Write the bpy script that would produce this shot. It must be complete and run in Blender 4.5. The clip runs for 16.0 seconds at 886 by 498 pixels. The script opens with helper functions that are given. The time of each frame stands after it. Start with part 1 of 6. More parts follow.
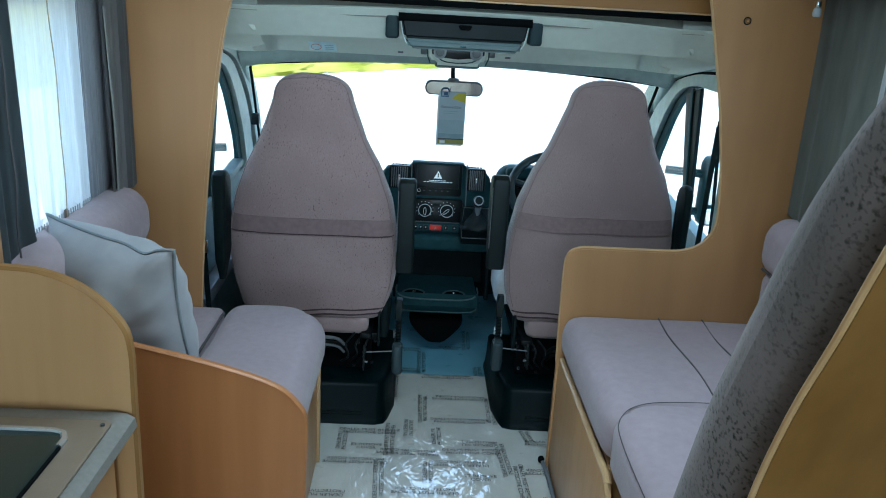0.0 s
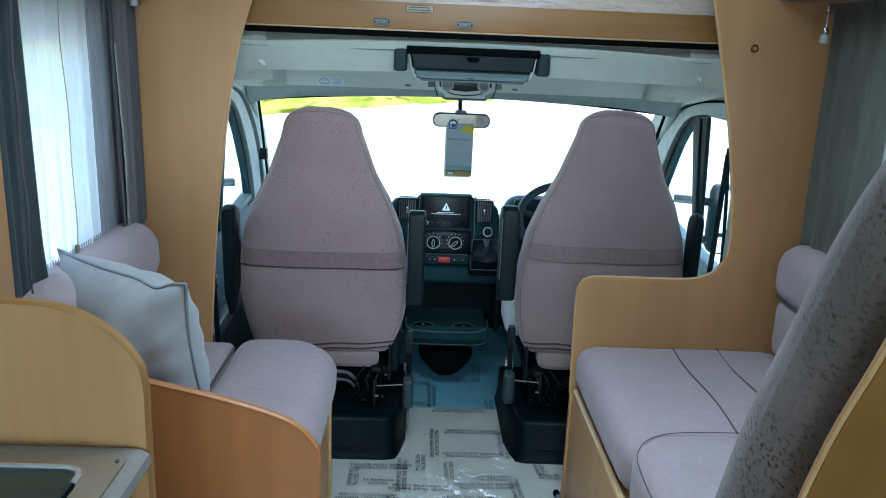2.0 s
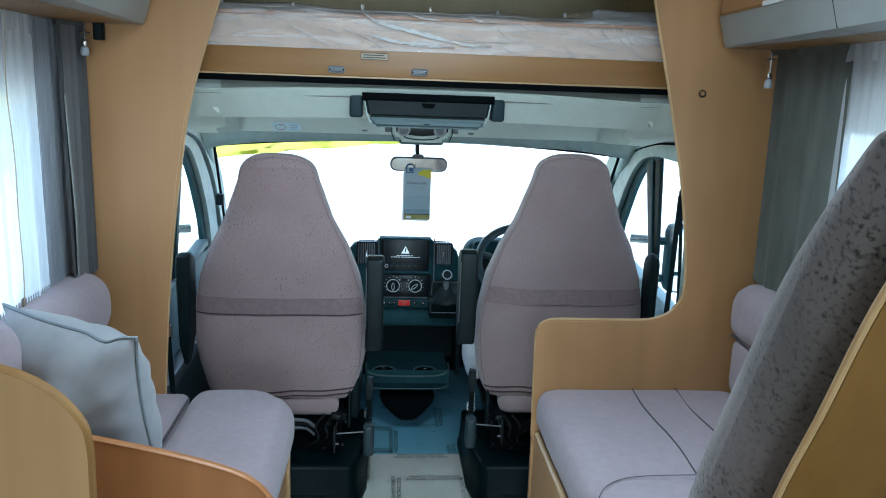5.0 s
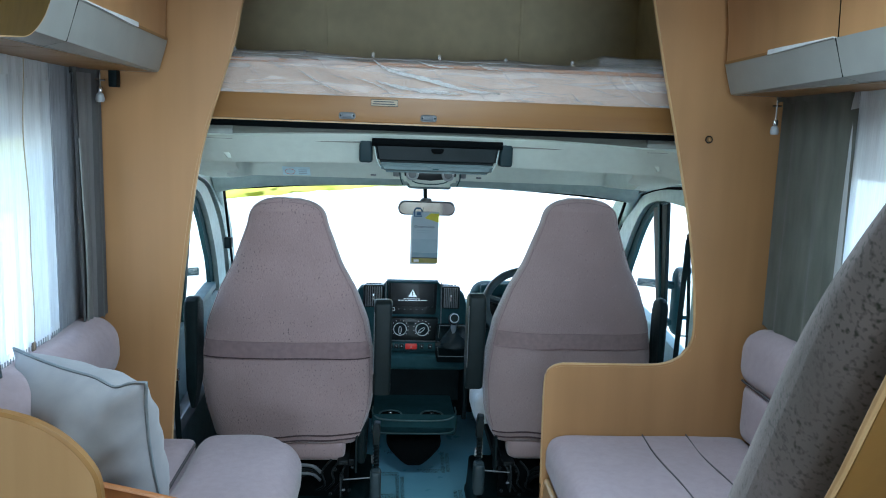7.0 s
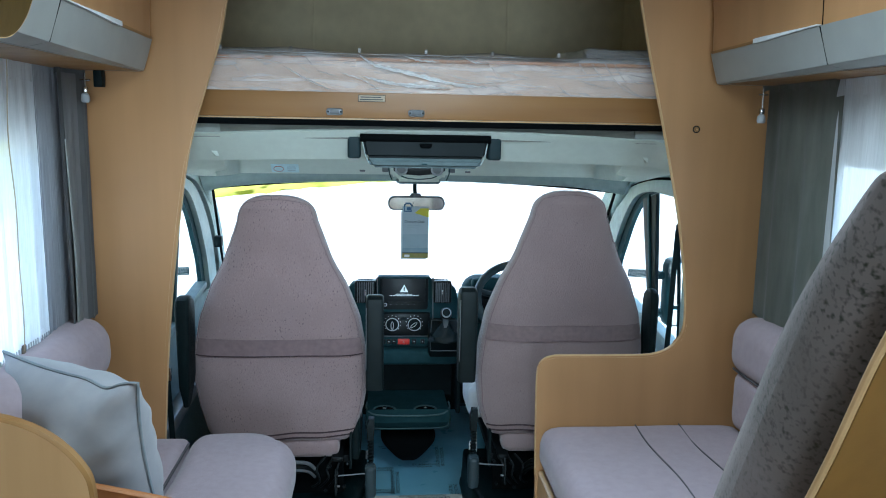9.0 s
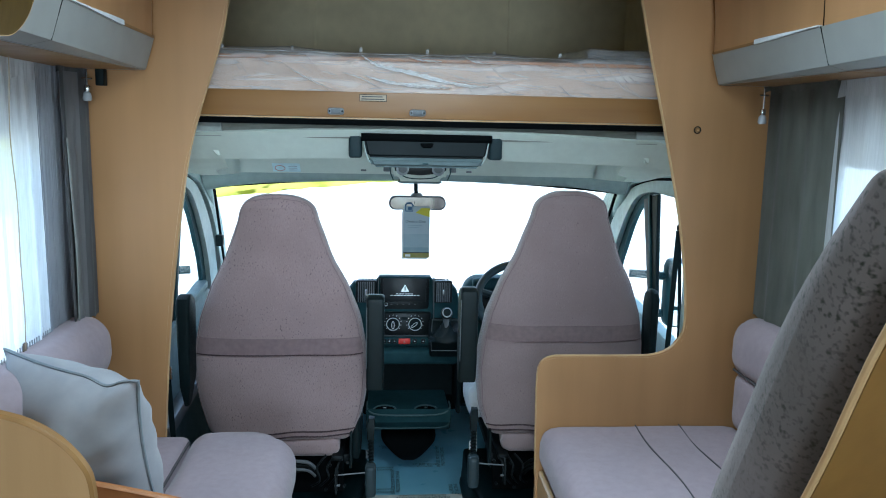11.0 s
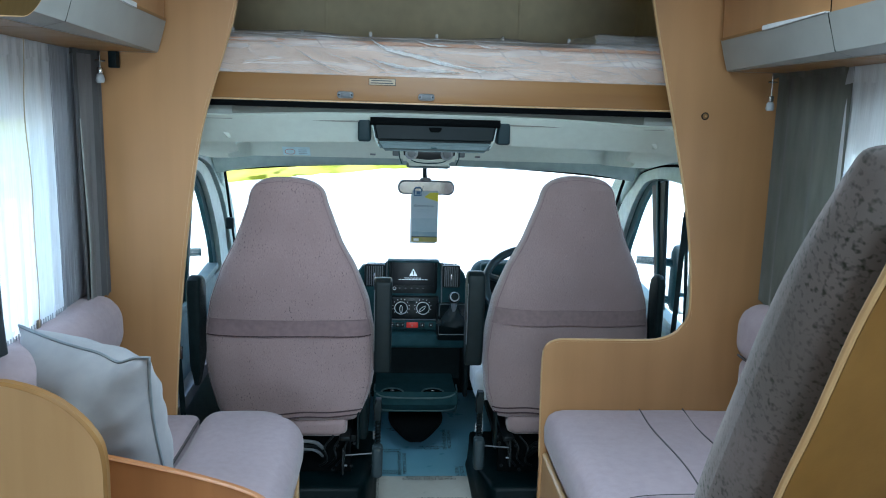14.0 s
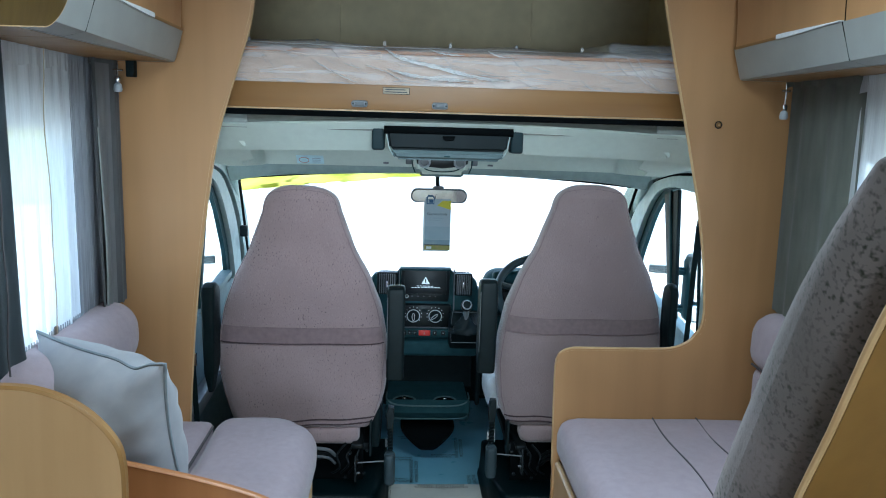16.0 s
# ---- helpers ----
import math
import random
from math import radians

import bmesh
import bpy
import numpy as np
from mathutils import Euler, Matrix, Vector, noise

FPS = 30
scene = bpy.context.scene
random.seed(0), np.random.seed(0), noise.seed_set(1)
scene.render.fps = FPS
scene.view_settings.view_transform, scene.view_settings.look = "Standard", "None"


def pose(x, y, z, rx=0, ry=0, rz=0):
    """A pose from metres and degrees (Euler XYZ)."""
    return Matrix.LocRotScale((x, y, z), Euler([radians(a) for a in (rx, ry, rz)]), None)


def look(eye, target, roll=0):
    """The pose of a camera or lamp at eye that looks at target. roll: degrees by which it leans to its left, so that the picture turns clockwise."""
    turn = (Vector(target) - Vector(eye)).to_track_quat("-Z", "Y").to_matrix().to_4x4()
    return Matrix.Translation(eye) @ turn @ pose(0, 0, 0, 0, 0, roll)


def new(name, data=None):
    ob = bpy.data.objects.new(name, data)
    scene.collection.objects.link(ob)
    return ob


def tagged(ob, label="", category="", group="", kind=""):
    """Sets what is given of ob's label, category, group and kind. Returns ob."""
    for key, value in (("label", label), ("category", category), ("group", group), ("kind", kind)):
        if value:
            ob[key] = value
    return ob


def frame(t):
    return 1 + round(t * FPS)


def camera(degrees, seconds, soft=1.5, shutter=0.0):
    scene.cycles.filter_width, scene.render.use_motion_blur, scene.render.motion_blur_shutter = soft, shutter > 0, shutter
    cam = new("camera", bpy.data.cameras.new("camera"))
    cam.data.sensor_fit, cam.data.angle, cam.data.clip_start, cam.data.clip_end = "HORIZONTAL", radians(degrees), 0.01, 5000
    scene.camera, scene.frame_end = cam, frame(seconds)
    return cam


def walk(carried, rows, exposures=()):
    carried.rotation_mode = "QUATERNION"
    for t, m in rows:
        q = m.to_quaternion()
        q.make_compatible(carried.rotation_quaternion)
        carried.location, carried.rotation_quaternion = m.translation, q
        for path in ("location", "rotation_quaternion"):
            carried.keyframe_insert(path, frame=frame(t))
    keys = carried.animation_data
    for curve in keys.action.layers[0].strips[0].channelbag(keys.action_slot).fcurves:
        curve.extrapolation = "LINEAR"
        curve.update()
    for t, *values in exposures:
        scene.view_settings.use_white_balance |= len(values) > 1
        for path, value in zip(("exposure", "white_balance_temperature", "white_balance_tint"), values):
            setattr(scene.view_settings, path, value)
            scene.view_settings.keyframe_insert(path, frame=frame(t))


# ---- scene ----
cam = camera(58.0, 16.0, 1.0)
PATH = [
    (0, (-0.132, -0.012, 1.463), (-0.057, 1.897, 0.869), 3.3),
    (0.5, (-0.127, -0.036, 1.486), (-0.119, 1.892, 0.954), 3.2),
    (1, (-0.118, -0.039, 1.458), (-0.07, 1.891, 0.934), -0.7),
    (1.5, (-0.152, -0.009, 1.44), (-0.119, 1.917, 0.902), 1.8),
    (2, (-0.151, -0.002, 1.451), (-0.09, 1.93, 0.938), 2.4),
    (2.5, (-0.142, -0.005, 1.455), (-0.06, 1.929, 0.951), 1.9),
    (3, (-0.148, 0.007, 1.457), (-0.063, 1.94, 0.951), 2.0),
    (3.5, (-0.14, 0.005, 1.463), (-0.015, 1.947, 1.0), 2.3),
    (4, (-0.135, 0.004, 1.463), (0.007, 1.949, 1.019), 1.9),
    (6.5, (-0.138, 0.012, 1.481), (0.023, 1.977, 1.144), 2.3),
    (7, (-0.15, 0.004, 1.478), (-0.012, 1.975, 1.163), 2.1),
    (7.5, (-0.145, -0.002, 1.476), (0.013, 1.965, 1.152), 2.2),
    (8, (-0.145, 0.003, 1.478), (0.008, 1.969, 1.147), 1.4),
    (8.5, (-0.146, 0.003, 1.477), (0.018, 1.971, 1.157), 1.1),
    (9, (-0.146, 0.003, 1.477), (0.013, 1.97, 1.15), 1.1),
    (11.5, (-0.142, 0.0, 1.475), (0.013, 1.967, 1.149), 1.3),
    (12, (-0.141, 0.001, 1.473), (0.017, 1.964, 1.127), 1.2),
    (12.5, (-0.141, -0.002, 1.467), (-0.007, 1.96, 1.103), 0.9),
    (13, (-0.144, -0.001, 1.468), (-0.033, 1.959, 1.086), 1.3),
    (13.5, (-0.137, -0.016, 1.469), (-0.022, 1.944, 1.087), 1.2),
    (14, (-0.135, -0.024, 1.468), (-0.006, 1.94, 1.11), 1.7),
    (14.5, (-0.14, -0.029, 1.466), (-0.025, 1.936, 1.111), 1.6),
    (15, (-0.142, -0.029, 1.468), (-0.031, 1.94, 1.138), 1.5),
    (15.5, (-0.142, -0.03, 1.469), (-0.036, 1.94, 1.141), 1.5),
    (16, (-0.143, -0.032, 1.468), (-0.041, 1.937, 1.13), 1.7),
]
walk(cam, [(t, look(eye, target, roll)) for t, eye, target, roll in PATH], [(0, 1.98, 5240, -4), (0.5, 1.87, 5240, -4), (1, 1.85, 5240, -4), (1.5, 1.98, 5240, -3), (2, 2.16, 5250, -2), (3, 2.28, 5270, -2), (7, 2.27, 5320, -0.5), (16, 2.32, 5350, 0.5)])

# ---- light ----
world = bpy.data.worlds.new("sky")
scene.world = world
world.use_nodes = True
sky = world.node_tree.nodes.new("ShaderNodeTexSky")
sky.sky_type, sky.sun_disc = "NISHITA", False
sky.sun_elevation, sky.sun_rotation = radians(64.6), radians(-20)
sky.air_density, sky.dust_density = 1.0, 2.0
back = world.node_tree.nodes["Background"]
back.inputs["Strength"].default_value = 0.15
world.node_tree.links.new(sky.outputs["Color"], back.inputs["Color"])
sun = new("sun", bpy.data.lights.new("sun", "SUN"))
sun.data.energy, sun.data.angle, sun.data.color = 3.0, radians(0.6), (1.0, 0.95, 0.87)
sun.matrix_world = look((-3.0, 8.0, 18.0), (0, 0, 0))



def fill_lamp(name, at, target, wide, high, watts, spread=180):
    """Added area lamp standing in for sky light from an unseen opening."""
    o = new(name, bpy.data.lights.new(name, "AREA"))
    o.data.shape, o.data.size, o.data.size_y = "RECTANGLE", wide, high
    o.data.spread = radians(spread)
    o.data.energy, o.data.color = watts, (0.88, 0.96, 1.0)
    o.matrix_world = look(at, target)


# Fill from above and behind; neither source is ever in view.
fill_lamp("roof_fill", (0, 1.35, 1.985), (0, 1.355, 0), 0.70, 0.60, 4.2, 162)
fill_lamp("rear_fill", (0, -3.19, 1.22), (0, 0, 1.2), 1.45, 0.7, 12.5)

# ---- materials ----
def material(name, base, other=None, rough=0.5, scale=8.0, stretch=(1, 1, 1), bump=0.1, fine=250.0, metal=0.0, coat=0.0,
             speck=None, speck_at=0.68, speck_scale=160.0, speck_stretch=(1, 1, 0.3), stain=0.12, sheen=0.0, spec=0.5, distance=0.002, patch=0.0, speck_soft=0.05):
    m = bpy.data.materials.new(name)
    m.use_nodes = True
    nt, b = m.node_tree, m.node_tree.nodes["Principled BSDF"]
    n, lk = nt.nodes.new, nt.links.new
    tc = n("ShaderNodeTexCoord")

    def noise_at(size, by, detail=4.0):
        mp = n("ShaderNodeMapping")
        mp.inputs["Scale"].default_value = [size * s for s in by]
        lk(tc.outputs["Object"], mp.inputs["Vector"])
        t = n("ShaderNodeTexNoise")
        t.inputs["Scale"].default_value, t.inputs["Detail"].default_value = 1.0, detail
        lk(mp.outputs[0], t.inputs["Vector"])
        return t.outputs["Fac"]

    def ramp(fac, a, c, lo, hi):
        r = n("ShaderNodeValToRGB")
        r.color_ramp.elements[0].position, r.color_ramp.elements[1].position = lo, hi
        r.color_ramp.elements[0].color, r.color_ramp.elements[1].color = (*a, 1), (*c, 1)
        lk(fac, r.inputs[0])
        return r.outputs[0]

    def mix(kind, fac, a, c):
        x = n("ShaderNodeMix")
        x.data_type, x.blend_type = "RGBA", kind
        if isinstance(fac, float):
            x.inputs[0].default_value = fac
        else:
            lk(fac, x.inputs[0])
        lk(a, x.inputs[6])
        lk(c, x.inputs[7])
        return x.outputs[2]

    other = other or tuple(v * 0.82 for v in base)
    col = ramp(noise_at(scale, stretch), other, base, 0.3, 0.7)
    lo = 1.0 - stain
    col = mix("MULTIPLY", 1.0, col, ramp(noise_at(2.3, (1, 1, 1), 3.0), (lo, lo, lo), (1, 1, 1), 0.35, 0.65))
    if speck:
        f = ramp(noise_at(speck_scale, speck_stretch, 1.0), (0, 0, 0), (1, 1, 1), speck_at, speck_at + speck_soft)
        if patch:
            f = mix("MULTIPLY", 1.0, f, ramp(noise_at(patch, (1, 1, 1), 2.0), (0.3, 0.3, 0.3), (1, 1, 1), 0.4, 0.62))
        dark = n("ShaderNodeRGB")
        dark.outputs[0].default_value = (*speck, 1)
        col = mix("MIX", f, col, dark.outputs[0])
    lk(col, b.inputs["Base Color"])
    rr = n("ShaderNodeMapRange")
    rr.inputs[3].default_value, rr.inputs[4].default_value = max(rough - 0.08, 0.02), min(rough + 0.08, 1.0)
    lk(noise_at(14.0, (1, 1, 1)), rr.inputs[0])
    lk(rr.outputs[0], b.inputs["Roughness"])
    b.inputs["Metallic"].default_value = metal
    b.inputs["Coat Weight"].default_value = coat
    b.inputs["Sheen Weight"].default_value = sheen
    b.inputs["Specular IOR Level"].default_value = spec
    if bump:
        bp = n("ShaderNodeBump")
        bp.inputs["Strength"].default_value, bp.inputs["Distance"].default_value = bump, distance
        lk(noise_at(fine, (1, 1, 1), 2.0), bp.inputs["Height"])
        lk(bp.outputs[0], b.inputs["Normal"])
    return m


def glass(name, tint=(1, 1, 1), rough=0.0):
    m = bpy.data.materials.new(name)
    m.use_nodes = True
    nt = m.node_tree
    nt.nodes.remove(nt.nodes["Principled BSDF"])
    tr, gl, mx = (nt.nodes.new(k) for k in ("ShaderNodeBsdfTransparent", "ShaderNodeBsdfGlossy", "ShaderNodeMixShader"))
    tr.inputs[0].default_value = (*tint, 1)
    gl.inputs["Roughness"].default_value = rough
    mx.inputs[0].default_value = 0.05
    nt.links.new(tr.outputs[0], mx.inputs[1])
    nt.links.new(gl.outputs[0], mx.inputs[2])
    nt.links.new(mx.outputs[0], nt.nodes["Material Output"].inputs[0])
    return m


def sheer(name, color, through_part):
    """Thin woven cloth: some light passes straight, some is scattered."""
    m = bpy.data.materials.new(name)
    m.use_nodes = True
    nt = m.node_tree
    nt.nodes.remove(nt.nodes["Principled BSDF"])
    tr, tl, df, m1, m2, tc, wv = (nt.nodes.new(k) for k in ("ShaderNodeBsdfTransparent", "ShaderNodeBsdfTranslucent", "ShaderNodeBsdfDiffuse",
                                  "ShaderNodeMixShader", "ShaderNodeMixShader", "ShaderNodeTexCoord", "ShaderNodeTexNoise"))
    mp, rg = nt.nodes.new("ShaderNodeMapping"), nt.nodes.new("ShaderNodeMapRange")
    mp.inputs["Scale"].default_value = (300, 300, 12)
    nt.links.new(tc.outputs["Object"], mp.inputs["Vector"])
    nt.links.new(mp.outputs[0], wv.inputs["Vector"])
    wv.inputs["Scale"].default_value = 1.0
    rg.inputs[3].default_value, rg.inputs[4].default_value = through_part - 0.12, through_part + 0.12
    nt.links.new(wv.outputs["Fac"], rg.inputs[0])
    for s in (tl, df):
        s.inputs[0].default_value = (*color, 1)
    m1.inputs[0].default_value = 0.5
    nt.links.new(df.outputs[0], m1.inputs[1])
    nt.links.new(tl.outputs[0], m1.inputs[2])
    nt.links.new(rg.outputs[0], m2.inputs[0])
    nt.links.new(m1.outputs[0], m2.inputs[1])
    nt.links.new(tr.outputs[0], m2.inputs[2])
    nt.links.new(m2.outputs[0], nt.nodes["Material Output"].inputs[0])
    return m


def crumpled(name, base, other, rough, coat, size, depth):
    """Thin plastic sheet lying in flat facets with sharp creases between them."""
    m = material(name, base, other, rough, 5.0, bump=0, stain=0.1)
    nt, b = m.node_tree, m.node_tree.nodes["Principled BSDF"]
    n, lk = nt.nodes.new, nt.links.new
    tc, wob, add, ma, mb, v1, v2, sm, bp = (n(k) for k in ("ShaderNodeTexCoord", "ShaderNodeTexNoise", "ShaderNodeVectorMath", "ShaderNodeMapping", "ShaderNodeMapping",
                                             "ShaderNodeTexVoronoi", "ShaderNodeTexVoronoi", "ShaderNodeMath", "ShaderNodeBump"))
    wob.inputs["Scale"].default_value = 3.0
    lk(tc.outputs["Object"], wob.inputs["Vector"])
    add.operation = "MULTIPLY_ADD"
    add.inputs[1].default_value = (0.25, 0.25, 0.25)
    lk(wob.outputs["Color"], add.inputs[0])
    lk(tc.outputs["Object"], add.inputs[2])
    ma.inputs["Scale"].default_value, ma.inputs["Rotation"].default_value = (size, size * 0.45, size), (0, 0, 0.5)
    mb.inputs["Scale"].default_value, mb.inputs["Rotation"].default_value = (size * 2.4, size * 0.9, size), (0, 0, -0.6)
    for mp, v in ((ma, v1), (mb, v2)):
        lk(add.outputs[0], mp.inputs["Vector"])
        lk(mp.outputs[0], v.inputs["Vector"])
        v.inputs["Scale"].default_value = 1.0
    sm.operation = "MULTIPLY_ADD"
    sm.inputs[1].default_value = 0.16
    v2.feature = "DISTANCE_TO_EDGE"
    fold = n("ShaderNodeMapRange")
    fold.inputs[1].default_value, fold.inputs[2].default_value = 0.0, 0.16
    lk(v2.outputs["Distance"], fold.inputs[0])
    lk(fold.outputs[0], sm.inputs[0])
    lk(v1.outputs["Distance"], sm.inputs[2])
    bp.inputs["Strength"].default_value, bp.inputs["Distance"].default_value = 1.0, depth
    low, rg, mul = n("ShaderNodeTexNoise"), n("ShaderNodeMapRange"), n("ShaderNodeMath")
    low.inputs["Scale"].default_value, low.inputs["Detail"].default_value = 4.5, 1.0
    lk(tc.outputs["Object"], low.inputs["Vector"])
    rg.inputs[1].default_value, rg.inputs[2].default_value, rg.inputs[3].default_value, rg.inputs[4].default_value = 0.42, 0.68, 0.6, 1.0
    lk(low.outputs["Fac"], rg.inputs[0])
    mul.operation = "MULTIPLY"
    lk(sm.outputs[0], mul.inputs[0])
    lk(rg.outputs[0], mul.inputs[1])
    lk(mul.outputs[0], bp.inputs["Height"])
    lk(bp.outputs[0], b.inputs["Coat Normal"])
    b.inputs["Coat Weight"].default_value, b.inputs["Coat Roughness"].default_value, b.inputs["Coat IOR"].default_value = coat, 0.03, 2.3
    return m


def chenille(name, base, deep, pale, speck, amount=0.62, patch=(0.25, 1.0), size=1.0):
    """Woven pile: slubby short upright threads, dark flecks in drifts and a few pale ones."""
    m = material(name, base, tuple(v * 0.9 for v in base), 0.95, 9.0, bump=0, sheen=0.5, spec=0.08, stain=0.14)
    nt, b = m.node_tree, m.node_tree.nodes["Principled BSDF"]
    n, lk = nt.nodes.new, nt.links.new
    tc = n("ShaderNodeTexCoord")
    start = b.inputs["Base Color"].links[0].from_socket

    def field(scale, by, detail=2.0):
        mp, t = n("ShaderNodeMapping"), n("ShaderNodeTexNoise")
        mp.inputs["Scale"].default_value = [scale * size * v for v in by]
        lk(tc.outputs["Object"], mp.inputs["Vector"])
        lk(mp.outputs[0], t.inputs["Vector"])
        t.inputs["Scale"].default_value, t.inputs["Detail"].default_value = 1.0, detail
        return t.outputs["Fac"]

    def span(fac, lo, hi, a=0.0, c=1.0):
        r = n("ShaderNodeMapRange")
        r.inputs[1].default_value, r.inputs[2].default_value, r.inputs[3].default_value, r.inputs[4].default_value = lo, hi, a, c
        lk(fac, r.inputs[0])
        return r.outputs[0]

    def times(a, c):
        r = n("ShaderNodeMath")
        r.operation = "MULTIPLY"
        lk(a, r.inputs[0])
        lk(c, r.inputs[1])
        return r.outputs[0]

    def over(fac, col, tint):
        x = n("ShaderNodeMix")
        x.data_type = "RGBA"
        lk(fac, x.inputs[0])
        lk(col, x.inputs[6])
        x.inputs[7].default_value = (*tint, 1)
        return x.outputs[2]

    drift = span(field(7, (1, 1, 1), 3.0), 0.40, 0.62, *patch)
    threads = field(430, (1, 1, 0.36), 2.0)
    col = over(span(threads, 0.46, 0.70, 0.0, 0.75), start, deep)
    col = over(times(span(field(260, (1, 1, 0.42), 1.0), amount, amount + 0.05), drift), col, speck)
    col = over(span(field(260, (1, 1, 0.4), 1.0), 0.66, 0.74, 0.0, 0.4), col, pale)
    lk(col, b.inputs["Base Color"])
    bp = n("ShaderNodeBump")
    bp.inputs["Strength"].default_value, bp.inputs["Distance"].default_value = 0.6, 0.003
    lk(threads, bp.inputs["Height"])
    lk(bp.outputs[0], b.inputs["Normal"])
    return m


WOOD = material("beech_veneer", (0.455, 0.247, 0.104), (0.392, 0.209, 0.084), 0.42, 2.6, (5, 5, 0.35), 0.05, 300, stain=0.12)
WOOD_RED = material("warm_veneer", (0.43, 0.183, 0.060), (0.37, 0.150, 0.047), 0.4, 5.0, (5, 5, 0.3), 0.05, 300, stain=0.1)
WOOD_EDGE = material("pale_edging", (0.60, 0.40, 0.20), (0.50, 0.32, 0.15), 0.35, 6.0, (4, 4, 4), 0.03)
WOOD_PALE = material("pale_veneer", (0.54, 0.318, 0.140), (0.47, 0.268, 0.112), 0.4, 5.0, (5, 5, 0.3), 0.05, 300, stain=0.1)
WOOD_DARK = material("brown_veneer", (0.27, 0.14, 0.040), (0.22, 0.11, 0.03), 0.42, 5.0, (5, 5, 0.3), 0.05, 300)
# Beech darkened in its colour for the shell's dim rear face.
WOOD_SHELL_SHADED = material("shaded_shell_veneer", (0.24, 0.124, 0.026), (0.185, 0.092, 0.018), 0.45, 5.0, (5, 5, 0.5), 0.05, 300, stain=0.15)
# Door veneer darkened in its colour for the shade it hangs in.
WOOD_DOOR_SHADED = material("shaded_door_veneer", (0.090, 0.054, 0.011), (0.062, 0.035, 0.006), 0.5, 9.0, (5, 5, 0.5), 0.05, 300, spec=0.2)
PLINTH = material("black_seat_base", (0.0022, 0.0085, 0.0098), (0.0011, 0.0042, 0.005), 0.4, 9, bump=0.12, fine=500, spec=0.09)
LEVER = material("grey_lever_plastic", (0.034, 0.052, 0.060), (0.027, 0.042, 0.048), 0.45, 20, bump=0.1, fine=500, spec=0.35)
# The bed board's beech, its shade put into a browner colour.
WOOD_BOARD_SHADED = material("shaded_board_veneer", (0.31, 0.158, 0.050), (0.26, 0.127, 0.038), 0.42, 5.0, (0.35, 5, 5), 0.05, 300, stain=0.06)
SEAT = chenille("mauve_chenille", (0.37, 0.266, 0.264), (0.29, 0.205, 0.204), (0.42, 0.315, 0.31), (0.135, 0.096, 0.098), 0.652)
SEAT_WORN = chenille("smooth_mauve_chenille", (0.335, 0.249, 0.245), (0.272, 0.199, 0.196), (0.37, 0.282, 0.277), (0.19, 0.138, 0.14), 0.70)
BAND = material("mauve_band", (0.275, 0.194, 0.197), None, 0.95, 60, (1, 1, 1), 0.4, 420, sheen=0.2, spec=0.1)
BAND_SOFT = material("soft_mauve_band", (0.275, 0.200, 0.198), None, 0.95, 60, (1, 1, 1), 0.4, 420, sheen=0.3, spec=0.1)
SEAM = material("dark_mauve_seam", (0.085, 0.058, 0.062), None, 0.95, 60, bump=0.2, spec=0.05)
CUSHION = material("lilac_grey_cloth", (0.395, 0.322, 0.346), (0.355, 0.289, 0.311), 0.95, 50, (1, 1, 1), 0.4, 500, speck=(0.25, 0.205, 0.225), speck_at=0.76, speck_scale=260, sheen=0.2, spec=0.1)
BACKREST = material("mottled_grey_chenille", (0.240, 0.203, 0.199), (0.165, 0.144, 0.136), 0.97, 9, (1, 1, 1), 0.15, 300, speck=(0.028, 0.034, 0.023), speck_at=0.51, speck_scale=190, speck_stretch=(1, 1, 1), sheen=0.1, spec=0.05, stain=0.3, patch=5.0, speck_soft=0.25)
PILLOW = material("pale_blue_suede", (0.365, 0.362, 0.378), (0.315, 0.318, 0.334), 0.9, 22, (1, 1, 1), 0.1, 600, sheen=0.3, spec=0.1)
PIPING = material("dark_piping", (0.10, 0.09, 0.095), None, 0.9, 40)
PIPING_PALE = material("grey_piping", (0.27, 0.305, 0.33), None, 0.9, 40)
CURTAIN = material("grey_curtain", (0.262, 0.268, 0.232), (0.195, 0.20, 0.172), 0.95, 30, (1, 1, 0.2), 0.4, 500, sheen=0.2, spec=0.05)
# Same cloth as CURTAIN, its colour darkened for the west side's shade.
DRAPE_SHADED = material("shaded_lilac_grey_curtain", (0.20, 0.198, 0.20), (0.155, 0.153, 0.156), 0.95, 30, (1, 1, 0.2), 0.4, 500, sheen=0.2, spec=0.05)
DARK_CURTAIN = material("slate_grey_curtain", (0.10, 0.115, 0.125), (0.075, 0.088, 0.096), 0.95, 30, (1, 1, 0.2), 0.4, 500, sheen=0.2, spec=0.05)
BLACK = material("black_plastic", (0.007, 0.014, 0.0155), (0.005, 0.010, 0.011), 0.55, 30, bump=0.2, fine=700, spec=0.13)
DASH = material("charcoal_dash_plastic", (0.026, 0.068, 0.076), (0.019, 0.053, 0.060), 0.65, 30, bump=0.25, fine=800, spec=0.12)
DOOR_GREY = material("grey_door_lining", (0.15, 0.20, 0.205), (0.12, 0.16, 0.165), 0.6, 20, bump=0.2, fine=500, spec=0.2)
# Paler dash colour for the highlight along tray edges and cup rims.
DASH_HIGHLIGHT = material("dash_edge_highlight", (0.085, 0.14, 0.145), None, 0.5, 30, bump=0.1, spec=0.3)
SLATE = material("slate_blind_cassette", (0.008, 0.014, 0.016), (0.006, 0.011, 0.0125), 0.5, 20, bump=0.1, fine=500, spec=0.2)
